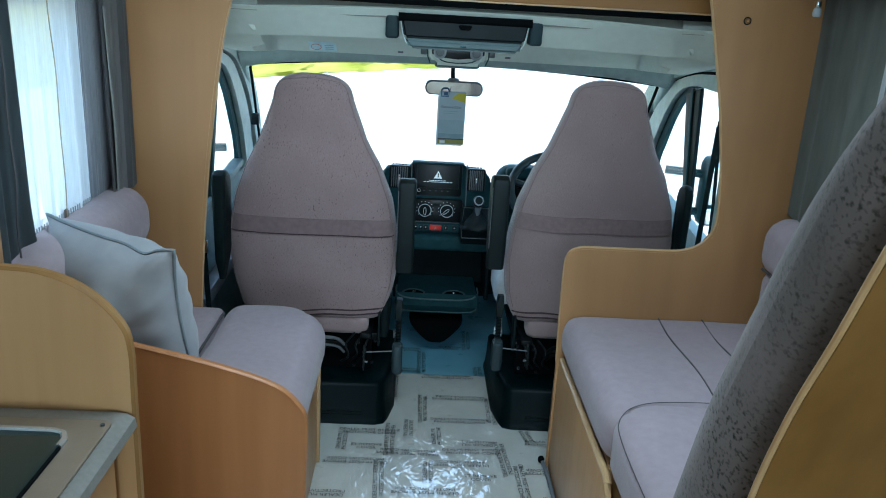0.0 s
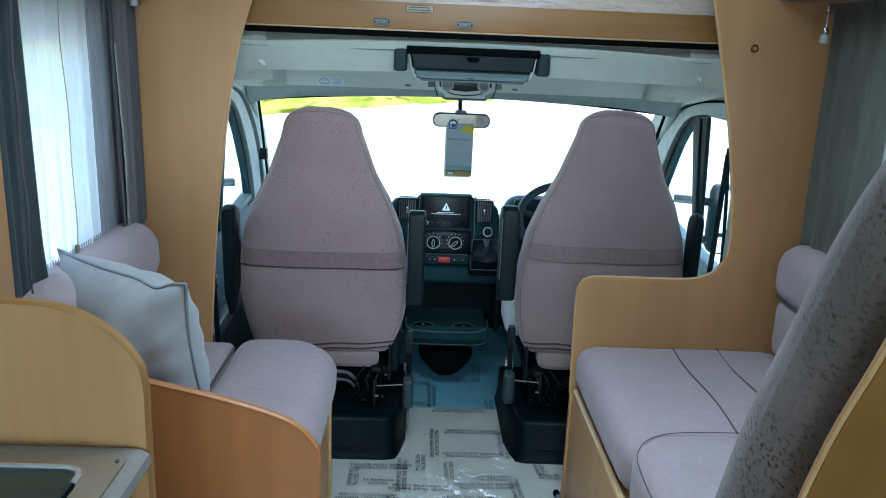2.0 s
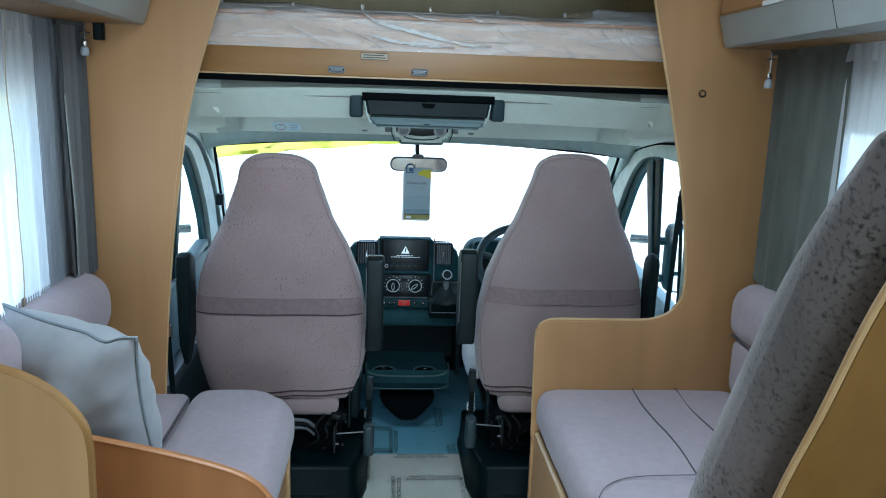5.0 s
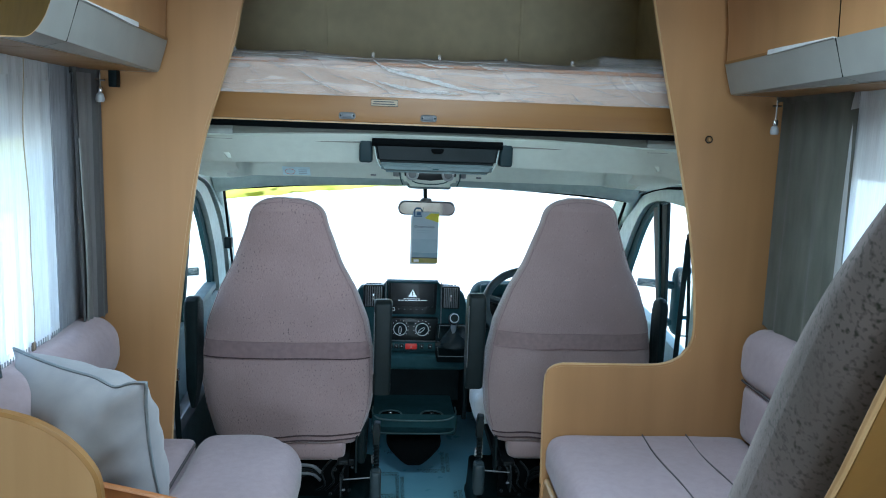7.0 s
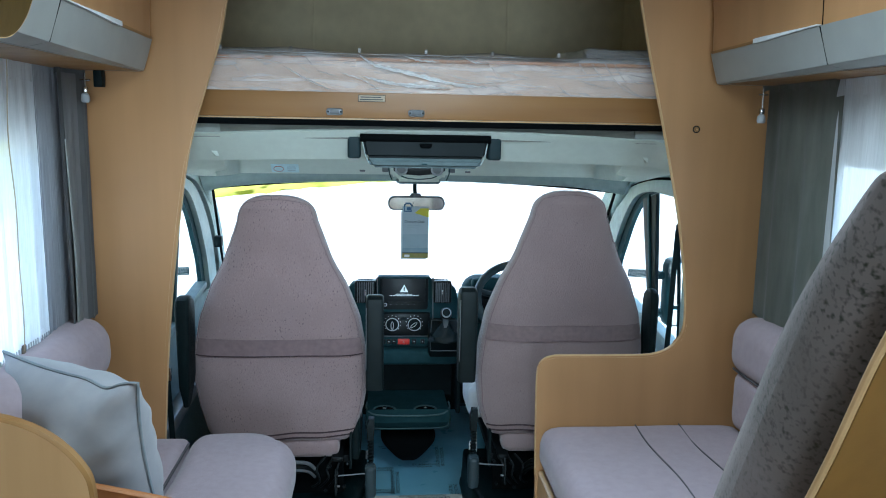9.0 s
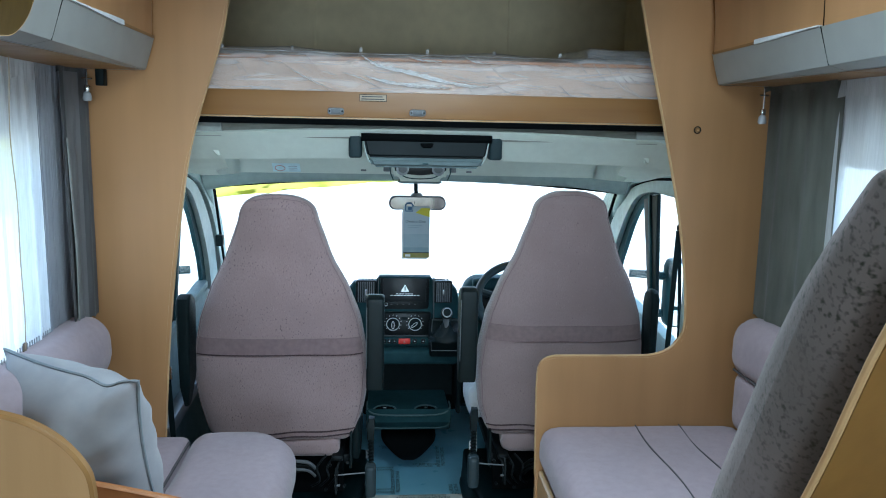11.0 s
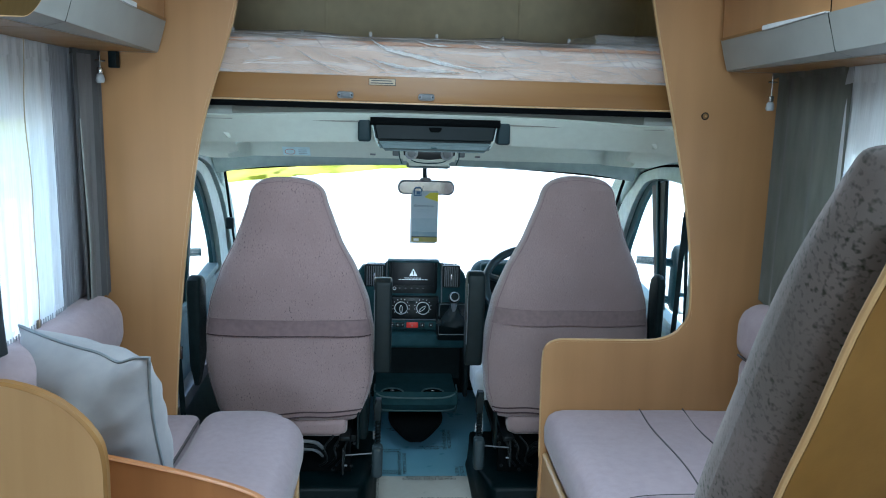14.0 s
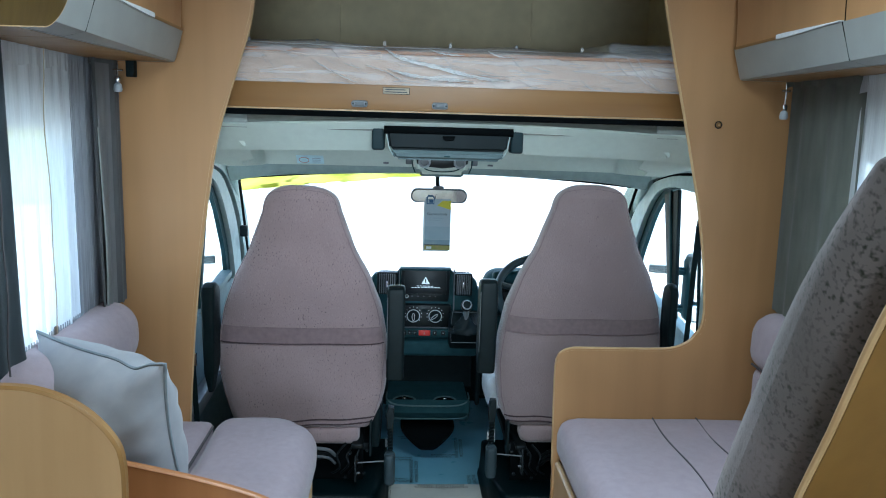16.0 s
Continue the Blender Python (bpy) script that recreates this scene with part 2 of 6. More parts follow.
BRACKET = material("slate_bracket", (0.022, 0.040, 0.046), None, 0.5, 20, bump=0.1, fine=500, spec=0.2)
ARM = material("armrest_leathercloth", (0.006, 0.0125, 0.014), (0.0045, 0.0095, 0.0105), 0.5, 30, bump=0.25, fine=500, spec=0.25)
DASH_GLOSS = material("satin_black", (0.005, 0.008, 0.009), None, 0.35, 30, bump=0.02, spec=0.3)
GREY_PL = material("mid_grey_plastic", (0.16, 0.17, 0.18), None, 0.45, 20)
STEEL = material("dark_steel", (0.009, 0.012, 0.013), (0.004, 0.006, 0.007), 0.45, 40, metal=0.4, spec=0.3)
STEEL_RIM = material("brushed_rim", (0.62, 0.64, 0.66), (0.5, 0.52, 0.54), 0.25, 30, metal=0.8, bump=0.02)
CHROME = material("chrome", (0.75, 0.76, 0.78), None, 0.15, 30, metal=1.0, bump=0.02)
LINER = material("pale_headlining", (0.67, 0.735, 0.66), (0.63, 0.69, 0.62), 0.85, 40, bump=0.3, fine=600, stain=0.08)
HEADER = material("grey_green_header_rail", (0.36, 0.44, 0.42), None, 0.65, 30, bump=0.15, fine=600, stain=0.08, spec=0.2)
TRIM_CORNER = material("grey_corner_trim", (0.335, 0.36, 0.33), None, 0.75, 30, bump=0.2, fine=600, stain=0.06)
TRIM_ROOF = material("grey_roof_trim", (0.235, 0.24, 0.21), None, 0.7, 30, bump=0.2, fine=600, stain=0.08)
LINER_TRIM = material("pale_grey_trim", (0.48, 0.57, 0.54), None, 0.6, 30, bump=0.2, fine=600, stain=0.05)
# Also colours the black stand-ins for shade under seats and tray.
RUBBER = material("rubber_and_shade_black", (0.003, 0.004, 0.0045), None, 0.9, 30, spec=0.06)
GREYRAIL = material("satin_grey_panel", (0.295, 0.298, 0.278), (0.262, 0.265, 0.246), 0.4, 12, bump=0.05, stain=0.08)
WHITE = material("white_wall_board", (0.72, 0.71, 0.67), None, 0.6, 10, bump=0.05, stain=0.05)
LUTON = material("khaki_lining", (0.86, 0.745, 0.50), (0.77, 0.66, 0.435), 0.85, 14, bump=0.3, fine=500, stain=0.15)
WORKTOP = material("pale_speckled_laminate", (0.20, 0.19, 0.172), (0.165, 0.155, 0.138), 0.35, 120, bump=0.05, stain=0.05)
BEIGE_TRIM = material("beige_hob_surround", (0.195, 0.153, 0.112), (0.165, 0.128, 0.092), 0.4, 20, bump=0.05)
MATTRESS = material("cream_quilted_ticking", (0.64, 0.475, 0.375), (0.56, 0.415, 0.325), 0.85, 20, bump=0.4, fine=300)
LAMP_GREY = material("pale_grey_plastic", (0.42, 0.44, 0.46), None, 0.4, 20)
LAMP_BODY = material("mid_grey_lamp", (0.30, 0.315, 0.33), None, 0.4, 20)
BEIGE_CARD = material("beige_card", (0.52, 0.43, 0.31), None, 0.6, 30, bump=0)
PAPER = material("white_card", (0.75, 0.76, 0.76), None, 0.6, 30, bump=0.03, stain=0.03)
YELLOW = material("yellow_card", (0.62, 0.56, 0.03), None, 0.6, 30, bump=0.03)
CARD_BLUE = material("pale_blue_card", (0.42, 0.50, 0.56), (0.38, 0.46, 0.52), 0.6, 20, bump=0.03)
CARD_GREEN = material("olive_card", (0.22, 0.24, 0.05), (0.32, 0.25, 0.08), 0.6, 60, bump=0.03)
CARD_SKY = material("printed_sky", (0.20, 0.30, 0.36), (0.28, 0.36, 0.40), 0.6, 40, bump=0)
CARD_FADE = material("printed_blue", (0.31, 0.40, 0.46), (0.36, 0.45, 0.51), 0.6, 20, bump=0)
INK = material("grey_ink", (0.06, 0.065, 0.07), None, 0.6, 30, bump=0)
LOGO_BLUE = material("slate_blue_print", (0.06, 0.14, 0.28), None, 0.6, 30, bump=0)
RED = material("red_switch", (0.75, 0.04, 0.025), (0.68, 0.03, 0.02), 0.35, 20, bump=0.02)
WHITE_INK = material("white_print", (0.8, 0.82, 0.82), None, 0.5, 30, bump=0)
STICKER = material("pale_cyan_sticker", (0.70, 0.90, 0.95), None, 0.5, 30, bump=0)
STICKER_RED = material("red_print", (0.6, 0.2, 0.16), None, 0.5, 30, bump=0)
CREAM_FILM = crumpled("cream_protective_film", (0.74, 0.745, 0.69), (0.64, 0.645, 0.595), 0.3, 1.0, 21.0, 0.0040)
BLUE_FILM = crumpled("blue_protective_film", (0.37, 0.72, 0.88), (0.28, 0.61, 0.79), 0.3, 0.8, 9.0, 0.004)
PRINT = material("black_print", (0.012, 0.013, 0.015), None, 0.4, 30, bump=0)
TARMAC = material("pale_concrete", (0.42, 0.41, 0.39), (0.34, 0.335, 0.32), 0.9, 1.5, bump=0.3, fine=40)
GRASS = material("dry_grass", (0.33, 0.30, 0.075), (0.16, 0.165, 0.022), 0.95, 0.9, (1, 0.22, 1), bump=0.3, fine=20, stain=0.15, spec=0.0, speck=(0.045, 0.05, 0.004), speck_at=0.60, speck_scale=1.7, speck_stretch=(1, 0.25, 1), speck_soft=0.06, patch=0.22)
SILVER_PAINT = material("mirror_housing", (0.015, 0.045, 0.05), None, 0.5, 20, spec=0.2)
LINING = material("paler_curtain_lining", (0.31, 0.305, 0.305), (0.26, 0.255, 0.255), 0.95, 30, (1, 1, 0.2), 0.4, 500, sheen=0.2, spec=0.05)
SHEER = sheer("white_net", (0.84, 0.85, 0.87), 0.17)
# The white net in grey, shade beyond the window put into its colour.
NET_SHADED = material("shaded_gathered_net", (0.56, 0.565, 0.60), (0.46, 0.465, 0.50), 0.9, 30, (1, 1, 0.2), 0.3, 500, sheen=0.2, spec=0.05)
HEM = material("pale_grey_hem", (0.34, 0.345, 0.335), None, 0.95, 40, bump=0.3, fine=500, spec=0.05)
GLASS = glass("window_glass", (0.93, 0.97, 0.96))
MIRROR = material("mirror_silver", (0.85, 0.86, 0.86), None, 0.04, 30, metal=1.0, bump=0.0)
LID = material("smoked_glass", (0.010, 0.026, 0.026), None, 0.08, 30, bump=0, spec=0.35)
SCREEN = material("dark_screen", (0.008, 0.012, 0.014), None, 0.4, 30, bump=0)


def wrap_material():
    m = bpy.data.materials.new("clear_polythene")
    m.use_nodes = True
    nt = m.node_tree
    nt.nodes.remove(nt.nodes["Principled BSDF"])
    tr, gl, mx, fr, tc, ns, bp, df, m2 = (nt.nodes.new(k) for k in ("ShaderNodeBsdfTransparent", "ShaderNodeBsdfGlossy", "ShaderNodeMixShader", "ShaderNodeLayerWeight",
                                  "ShaderNodeTexCoord", "ShaderNodeTexNoise", "ShaderNodeBump", "ShaderNodeBsdfDiffuse", "ShaderNodeMixShader"))
    gl.inputs["Roughness"].default_value = 0.12
    tr.inputs[0].default_value = (0.97, 0.97, 0.97, 1)
    df.inputs[0].default_value = (0.92, 0.9, 0.9, 1)
    ns.inputs["Scale"].default_value, ns.inputs["Detail"].default_value = 14.0, 3.0
    bp.inputs["Strength"].default_value, bp.inputs["Distance"].default_value = 0.9, 0.02
    nt.links.new(tc.outputs["Object"], ns.inputs["Vector"])
    nt.links.new(ns.outputs["Fac"], bp.inputs["Height"])
    for s in (gl, fr):
        nt.links.new(bp.outputs[0], s.inputs["Normal"])
    fr.inputs["Blend"].default_value = 0.22
    m2.inputs[0].default_value = 0.2
    # White diagonal streaks put highlights into the film's colour.
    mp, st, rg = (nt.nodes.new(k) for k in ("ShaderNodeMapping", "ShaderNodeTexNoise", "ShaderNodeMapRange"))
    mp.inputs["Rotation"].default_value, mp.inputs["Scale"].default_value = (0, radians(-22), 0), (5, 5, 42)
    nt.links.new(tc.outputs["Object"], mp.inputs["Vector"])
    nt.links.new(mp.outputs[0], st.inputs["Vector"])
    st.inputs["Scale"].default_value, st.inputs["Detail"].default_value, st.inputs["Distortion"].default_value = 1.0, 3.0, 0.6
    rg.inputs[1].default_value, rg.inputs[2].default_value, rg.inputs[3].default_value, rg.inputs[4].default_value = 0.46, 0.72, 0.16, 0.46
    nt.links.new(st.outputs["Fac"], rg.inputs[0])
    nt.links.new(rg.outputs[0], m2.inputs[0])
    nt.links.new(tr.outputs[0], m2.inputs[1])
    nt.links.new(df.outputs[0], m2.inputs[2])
    nt.links.new(fr.outputs["Facing"], mx.inputs[0])
    nt.links.new(m2.outputs[0], mx.inputs[1])
    nt.links.new(gl.outputs[0], mx.inputs[2])
    nt.links.new(mx.outputs[0], nt.nodes["Material Output"].inputs[0])
    return m


PLASTIC = wrap_material()

# ---- mesh tools ----
def finish(bm, mat, name, sharp=35):
    bmesh.ops.recalc_face_normals(bm, faces=bm.faces)
    me = bpy.data.meshes.new(name)
    bm.to_mesh(me)
    bm.free()
    me.materials.append(mat)
    for p in me.polygons:
        p.use_smooth = True
    me.set_sharp_from_angle(angle=radians(sharp))
    return me


def thing(name, at, label, category, group="", kind=""):
    ob = new(name)
    ob.empty_display_size = 0.1
    ob.location = at
    return tagged(ob, label, category, group, kind)


def part(name, bm, mat, parent=None, label="", sharp=35):
    ob = new(name, finish(bm, mat, name, sharp))
    if parent is not None:
        top, off = parent, Vector((0, 0, 0))
        while top is not None:
            off += top.location
            top = top.parent
        ob.parent = parent
        ob.matrix_parent_inverse = Matrix.Translation(-off) if parent.type == "EMPTY" else Matrix.Identity(4)
    return tagged(ob, label)


def single(name, bm, mat, label, category, group="", kind="", sharp=35):
    return tagged(part(name, bm, mat, None, "", sharp), label, category, group, kind)


def box(x0, x1, y0, y1, z0, z1, r=0.0, seg=2, bm=None):
    own = bmesh.new()
    bmesh.ops.create_cube(own, size=1.0)
    for v in own.verts:
        v.co = Vector(((x0 + x1) / 2 + v.co.x * (x1 - x0), (y0 + y1) / 2 + v.co.y * (y1 - y0), (z0 + z1) / 2 + v.co.z * (z1 - z0)))
    if r:
        bmesh.ops.bevel(own, geom=own.edges[:], offset=r, segments=seg, affect="EDGES", profile=0.5)
    return merged(bm, own)


def merged(bm, own):
    if bm is None:
        return own
    me = bpy.data.meshes.new("tmp")
    own.to_mesh(me)
    own.free()
    bm.from_mesh(me)
    bpy.data.meshes.remove(me)
    return bm


def prism(outline, axis, a0, a1, r=0.0, seg=2, bm=None):
    """A flat outline (pairs of the two other axes, in order) made thick along axis, its rim rounded by r."""
    own = bmesh.new()
    put = {"x": lambda p, a: (a, p[0], p[1]), "y": lambda p, a: (p[0], a, p[1]), "z": lambda p, a: (p[0], p[1], a)}[axis]
    lo = [own.verts.new(put(p, a0)) for p in outline]
    hi = [own.verts.new(put(p, a1)) for p in outline]
    f0, f1 = own.faces.new(lo), own.faces.new(hi)
    for i in range(len(lo)):
        j = (i + 1) % len(lo)
        own.faces.new((lo[i], lo[j], hi[j], hi[i]))
    if r:
        bmesh.ops.bevel(own, geom=list(f0.edges) + list(f1.edges), offset=r, segments=seg, affect="EDGES", profile=0.5)
    return merged(bm, own)


def loft(rings, closed=True, caps=True, bm=None):
    own = bmesh.new()
    vs = [[own.verts.new(p) for p in ring] for ring in rings]
    n = len(rings[0])
    for a, b in zip(vs, vs[1:]):
        for i in range(n if closed else n - 1):
            j = (i + 1) % n
            own.faces.new((a[i], a[j], b[j], b[i]))
    if caps and closed:
        own.faces.new(vs[0])
        own.faces.new(vs[-1])
    return merged(bm, own)


def tube(pts, r, n=8, closed=False, bm=None):
    pts = [Vector(p) for p in pts]
    rings = []
    for i, p in enumerate(pts):
        a = pts[i - 1] if i or closed else p
        b = pts[(i + 1) % len(pts)] if i < len(pts) - 1 or closed else p
        d = (b - a).normalized()
        u = d.cross(Vector((0.31, 0.11, 0.94))).normalized()
        w = d.cross(u)
        rings.append([p + r * (math.cos(k * 2 * math.pi / n) * u + math.sin(k * 2 * math.pi / n) * w) for k in range(n)])
    if closed:
        rings.append(rings[0])
    return loft(rings, True, not closed, bm)


def disc(at, axis, r, h, n=24, bevel=0.0, bm=None):
    """A short cylinder centred at `at`, along axis (a vector)."""
    own = bmesh.new()
    bmesh.ops.create_cone(own, cap_ends=True, segments=n, radius1=r, radius2=r, depth=h)
    if bevel:
        bmesh.ops.bevel(own, geom=[e for e in own.edges if len(e.link_faces) == 2 and any(len(f.verts) > 4 for f in e.link_faces)], offset=bevel, segments=2, affect="EDGES")
    q = Vector((0, 0, 1)).rotation_difference(Vector(axis))
    bmesh.ops.transform(own, matrix=Matrix.Translation(at) @ q.to_matrix().to_4x4(), verts=own.verts)
    return merged(bm, own)


def soft_box(x0, x1, y0, y1, z0, z1, r, cuts=10, puff=0.0, wob=0.0, shape=None, flat_y1=False):
    """A cushion: a finely divided box with well rounded edges, puffed a little and uneven."""
    end = y1
    if flat_y1:
        y1 += 0.8 * r
    bm = bmesh.new()
    bmesh.ops.create_cube(bm, size=2.0)
    bmesh.ops.subdivide_edges(bm, edges=bm.edges[:], cuts=cuts, use_grid_fill=True)
    c = Vector(((x0 + x1) / 2, (y0 + y1) / 2, (z0 + z1) / 2))
    h = Vector(((x1 - x0) / 2, (y1 - y0) / 2, (z1 - z0) / 2))
    rr = min(r, h.x, h.y, h.z)
    for v in bm.verts:
        u = v.co.copy()
        p = Vector(tuple(math.copysign(abs(u[k]) ** 0.8, u[k]) * h[k] for k in range(3)))
        inner = Vector(tuple(max(-(h[k] - rr), min(h[k] - rr, p[k])) for k in range(3)))
        d = p - inner
        if d.length > 1e-6:
            p = inner + d.normalized() * rr
        p.z += puff * (1 - u.x ** 2) * (1 - u.y ** 2) * (1 if u.z > 0 else 0)
        p += c
        if wob:
            p += Vector(noise.noise_vector(p * 5.0)) * wob
        if flat_y1:
            p.y = min(p.y, end)
        v.co = shape(p) if shape else p
    return bm


def arc(cx, cz, r, a0, a1, n=8, rz=None):
    rz = rz or r
    return [(cx + r * math.cos(radians(a0 + (a1 - a0) * i / n)), cz + rz * math.sin(radians(a0 + (a1 - a0) * i / n))) for i in range(n + 1)]


def smooth_line(pts, n=6):
    """Catmull-Rom through the points."""
    out = []
    P = [Vector(p) for p in pts]
    for i in range(len(P) - 1):
        p0, p1, p2, p3 = P[max(i - 1, 0)], P[i], P[i + 1], P[min(i + 2, len(P) - 1)]
        for k in range(n):
            t = k / n
            out.append(tuple(0.5 * (2 * p1 + (p2 - p0) * t + (2 * p0 - 5 * p1 + 4 * p2 - p3) * t * t + (3 * p1 - p0 - 3 * p2 + p3) * t ** 3)))
    out.append(tuple(P[-1]))
    return out


# ---- setting: ground and shell ----
def sheet(name, x0, x1, y0, y1, z, mat, label, category, cuts=0):
    bm = bmesh.new()
    bmesh.ops.create_grid(bm, x_segments=cuts + 1, y_segments=cuts + 1, size=0.5)
    for v in bm.verts:
        v.co = Vector(((x0 + x1) / 2 + v.co.x * (x1 - x0), (y0 + y1) / 2 + v.co.y * (y1 - y0), z))
    return single(name, bm, mat, label, category, kind="structure")


sheet("ground", -1500, 1500, -1500, 1500, -0.75, TARMAC, "pale sunlit concrete forecourt round the vehicle", "ground")
bm = bmesh.new()
edge = [(-90 + 170 * k / 900, -85 + 212 * k / 900 + 0.5 * noise.noise(Vector((k * 0.21, 2.2, 0))) + 0.7 * noise.noise(Vector((k * 0.7, 7.2, 0))), -0.744) for k in range(901)]
bm.faces.new([bm.verts.new(p) for p in edge + [(80, 1400, -0.744), (-1400, 1400, -0.744), (-1400, -85, -0.744)]])
single("grass_verge", bm, GRASS, "dry yellow-green grass verge beyond the forecourt", "grass", kind="structure")

W = 1.05
HAB_Y0, BULK = -3.2, 2.30
bm = box(-W, W, HAB_Y0, 2.962, -0.10, -0.006)
single("floor", bm, WOOD_DARK, "raised living area floor deck", "floor", kind="structure")
bm = box(-0.98, 0.98, 2.966, 4.15, -0.16, -0.066)
single("cab_floor", bm, DASH, "lower cab floor pan", "floor", kind="structure")


def wall_side(name, s, wy0, wy1, wz0, wz1):
    bm = bmesh.new()
    a, b = sorted((s * W, s * (W + 0.03)))
    box(a, b, HAB_Y0, wy0, -0.1, 2.0, bm=bm)
    box(a, b, wy1, BULK + 0.06, -0.1, 2.0, bm=bm)
    box(a, b, wy0, wy1, -0.1, wz0, bm=bm)
    box(a, b, wy0, wy1, wz1, 2.0, bm=bm)
    single(name, bm, WHITE, "pale lined side wall of the living area", "wall", kind="structure")


WIN = (1.22, 2.145, 0.86, 1.43)
wall_side("wall_west", -1, *WIN)
WIN_E = (1.22, 2.06, 0.86, 1.40)
wall_side("wall_east", 1, *WIN_E)
bm = bmesh.new()
# Unseen rear opening, added around the rear fill.
RW = (-0.75, 0.75, 0.85, 1.60)
box(-W - 0.03, RW[0], HAB_Y0 - 0.03, HAB_Y0, -0.1, 2.0, bm=bm)
box(RW[1], W + 0.03, HAB_Y0 - 0.03, HAB_Y0, -0.1, 2.0, bm=bm)
box(RW[0], RW[1], HAB_Y0 - 0.03, HAB_Y0, -0.1, RW[2], bm=bm)
box(RW[0], RW[1], HAB_Y0 - 0.03, HAB_Y0, RW[3], 2.0, bm=bm)
single("wall_south", bm, WHITE, "pale lined rear wall", "wall", kind="structure")
bm = bmesh.new()
# Roof light out of view, added above the roof fill lamp.
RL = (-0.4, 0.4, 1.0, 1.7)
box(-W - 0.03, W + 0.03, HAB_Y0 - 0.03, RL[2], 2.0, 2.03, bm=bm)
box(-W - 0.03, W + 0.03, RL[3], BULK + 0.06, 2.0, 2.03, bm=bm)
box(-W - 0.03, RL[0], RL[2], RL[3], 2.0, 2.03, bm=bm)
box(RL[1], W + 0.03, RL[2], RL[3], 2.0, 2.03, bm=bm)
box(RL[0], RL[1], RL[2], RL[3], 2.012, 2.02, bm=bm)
single("ceiling", bm, WHITE, "white unseen ceiling with an added, closed roof light", "ceiling", kind="structure")


def side_window(name, s):
    y0, y1, z0, z1 = WIN if s < 0 else WIN_E
    w = thing(name, (s * W, (y0 + y1) / 2, z0), "side window with a grey frame behind net curtains", "window", kind="structure")
    x = s * (W + 0.012)
    bm = bmesh.new()
    for q in ((y0, y1, z0, z0 + 0.03), (y0, y1, z1 - 0.03, z1), (y0, y0 + 0.03, z0 + 0.03, z1 - 0.03), (y1 - 0.03, y1, z0 + 0.03, z1 - 0.03)):
        box(x - 0.014, x + 0.014, *q, bm=bm)
    part("window_frame", bm, GREY_PL, w)
    g = part("pane", box(x - 0.002, x + 0.002, y0 + 0.03, y1 - 0.03, z0 + 0.03, z1 - 0.03), GLASS, w)
    g.visible_shadow = False


side_window("window_1", -1)
side_window("window_2", 1)

# bulkhead panels either side of the way into the cab
edge_l = smooth_line([(-0.50, 2.0), (-0.535, 1.88), (-0.564, 1.786), (-0.585, 1.68), (-0.632, 1.533), (-0.672, 1.40), (-0.697, 1.272), (-0.732, 1.028), (-0.756, 0.793), (-0.774, 0.533), (-0.785, 0.30), (-0.79, 0.0)], 3)
bm = prism(edge_l + [(-W, 0.0), (-W, 2.0)], "y", BULK, BULK + 0.018, 0.003)
single("bulkhead_west", bm, WOOD, "tall beech veneer pillar panel beside the cab opening", "wall panel", kind="structure")
edge_r = smooth_line([(0.53, 2.0), (0.56, 1.92), (0.586, 1.838), (0.623, 1.683), (0.678, 1.47), (0.716, 1.315), (0.743, 1.198), (0.772, 1.028), (0.784, 0.889), (0.772, 0.827), (0.739, 0.791), (0.688, 0.772), (0.62, 0.768), (0.42, 0.768), (0.375, 0.766), (0.347, 0.752), (0.335, 0.714), (0.337, 0.55), (0.341, 0.39)], 3)
bm = prism(edge_r + [(0.341, 0.0), (W, 0.0), (W, 2.0)], "y", BULK, BULK + 0.018, 0.003)
single("bulkhead_east", bm, WOOD, "beech veneer pillar with a low wing panel behind the driving seat", "wall panel", kind="structure")
bm = tube([(x - 0.0066, BULK + 0.009, z) for x, z in edge_l[2:]], 0.0092, 10)
single("trim_west", bm, WOOD_EDGE, "pale rounded edging strip of the pillar panel", "edging", kind="structure")
bm = tube([(x + 0.0055, BULK + 0.009, z - 0.0055) for x, z in edge_r[2:]], 0.0092, 10)
single("trim_east", bm, WOOD_EDGE, "pale rounded edging strip of the wing panel", "edging", kind="structure")
bm = bmesh.new()
box(-0.505, 0.535, BULK, BULK + 0.018, 1.985, 2.0, bm=bm)
single("trim_top", bm, WOOD, "beech veneer strip over the cab opening", "edging", kind="structure")

# over-cab sleeping pod
bm = bmesh.new()
box(-W, W, 4.0, 4.03, 1.40, 2.15, bm=bm)
box(-W - 0.03, -W, BULK + 0.06, 4.03, 1.40, 2.15, bm=bm)
box(W, W + 0.03, BULK + 0.06, 4.03, 1.40, 2.15, bm=bm)
box(-W - 0.03, W + 0.03, BULK + 0.03, 4.03, 2.15, 2.18, bm=bm)
box(-W - 0.03, W + 0.03, BULK + 0.03, BULK + 0.06, 2.0, 2.15, bm=bm)
for x in (-0.47, 0.47):
    box(x - 0.006, x + 0.006, 3.985, 4.0, 1.5, 2.15, 0.002, bm=bm)
single("wall_north", bm, LUTON, "khaki lined walls of the over-cab sleeping pod", "wall", kind="structure")
bm = box(-W, W, 2.44, 4.0, 1.468, 1.49)
single("bed_deck", bm, WOOD_PALE, "plywood deck under the over-cab mattress", "bed base", kind="structure")

bed = thing("bed_board", (0, 2.41, 1.467), "beech veneer front board of the over-cab bed, darkened for shade", "bed board")
part("board", box(-0.86, 0.86, 2.402, 2.42, 1.467, 1.542, 0.003), WOOD_BOARD_SHADED, bed)
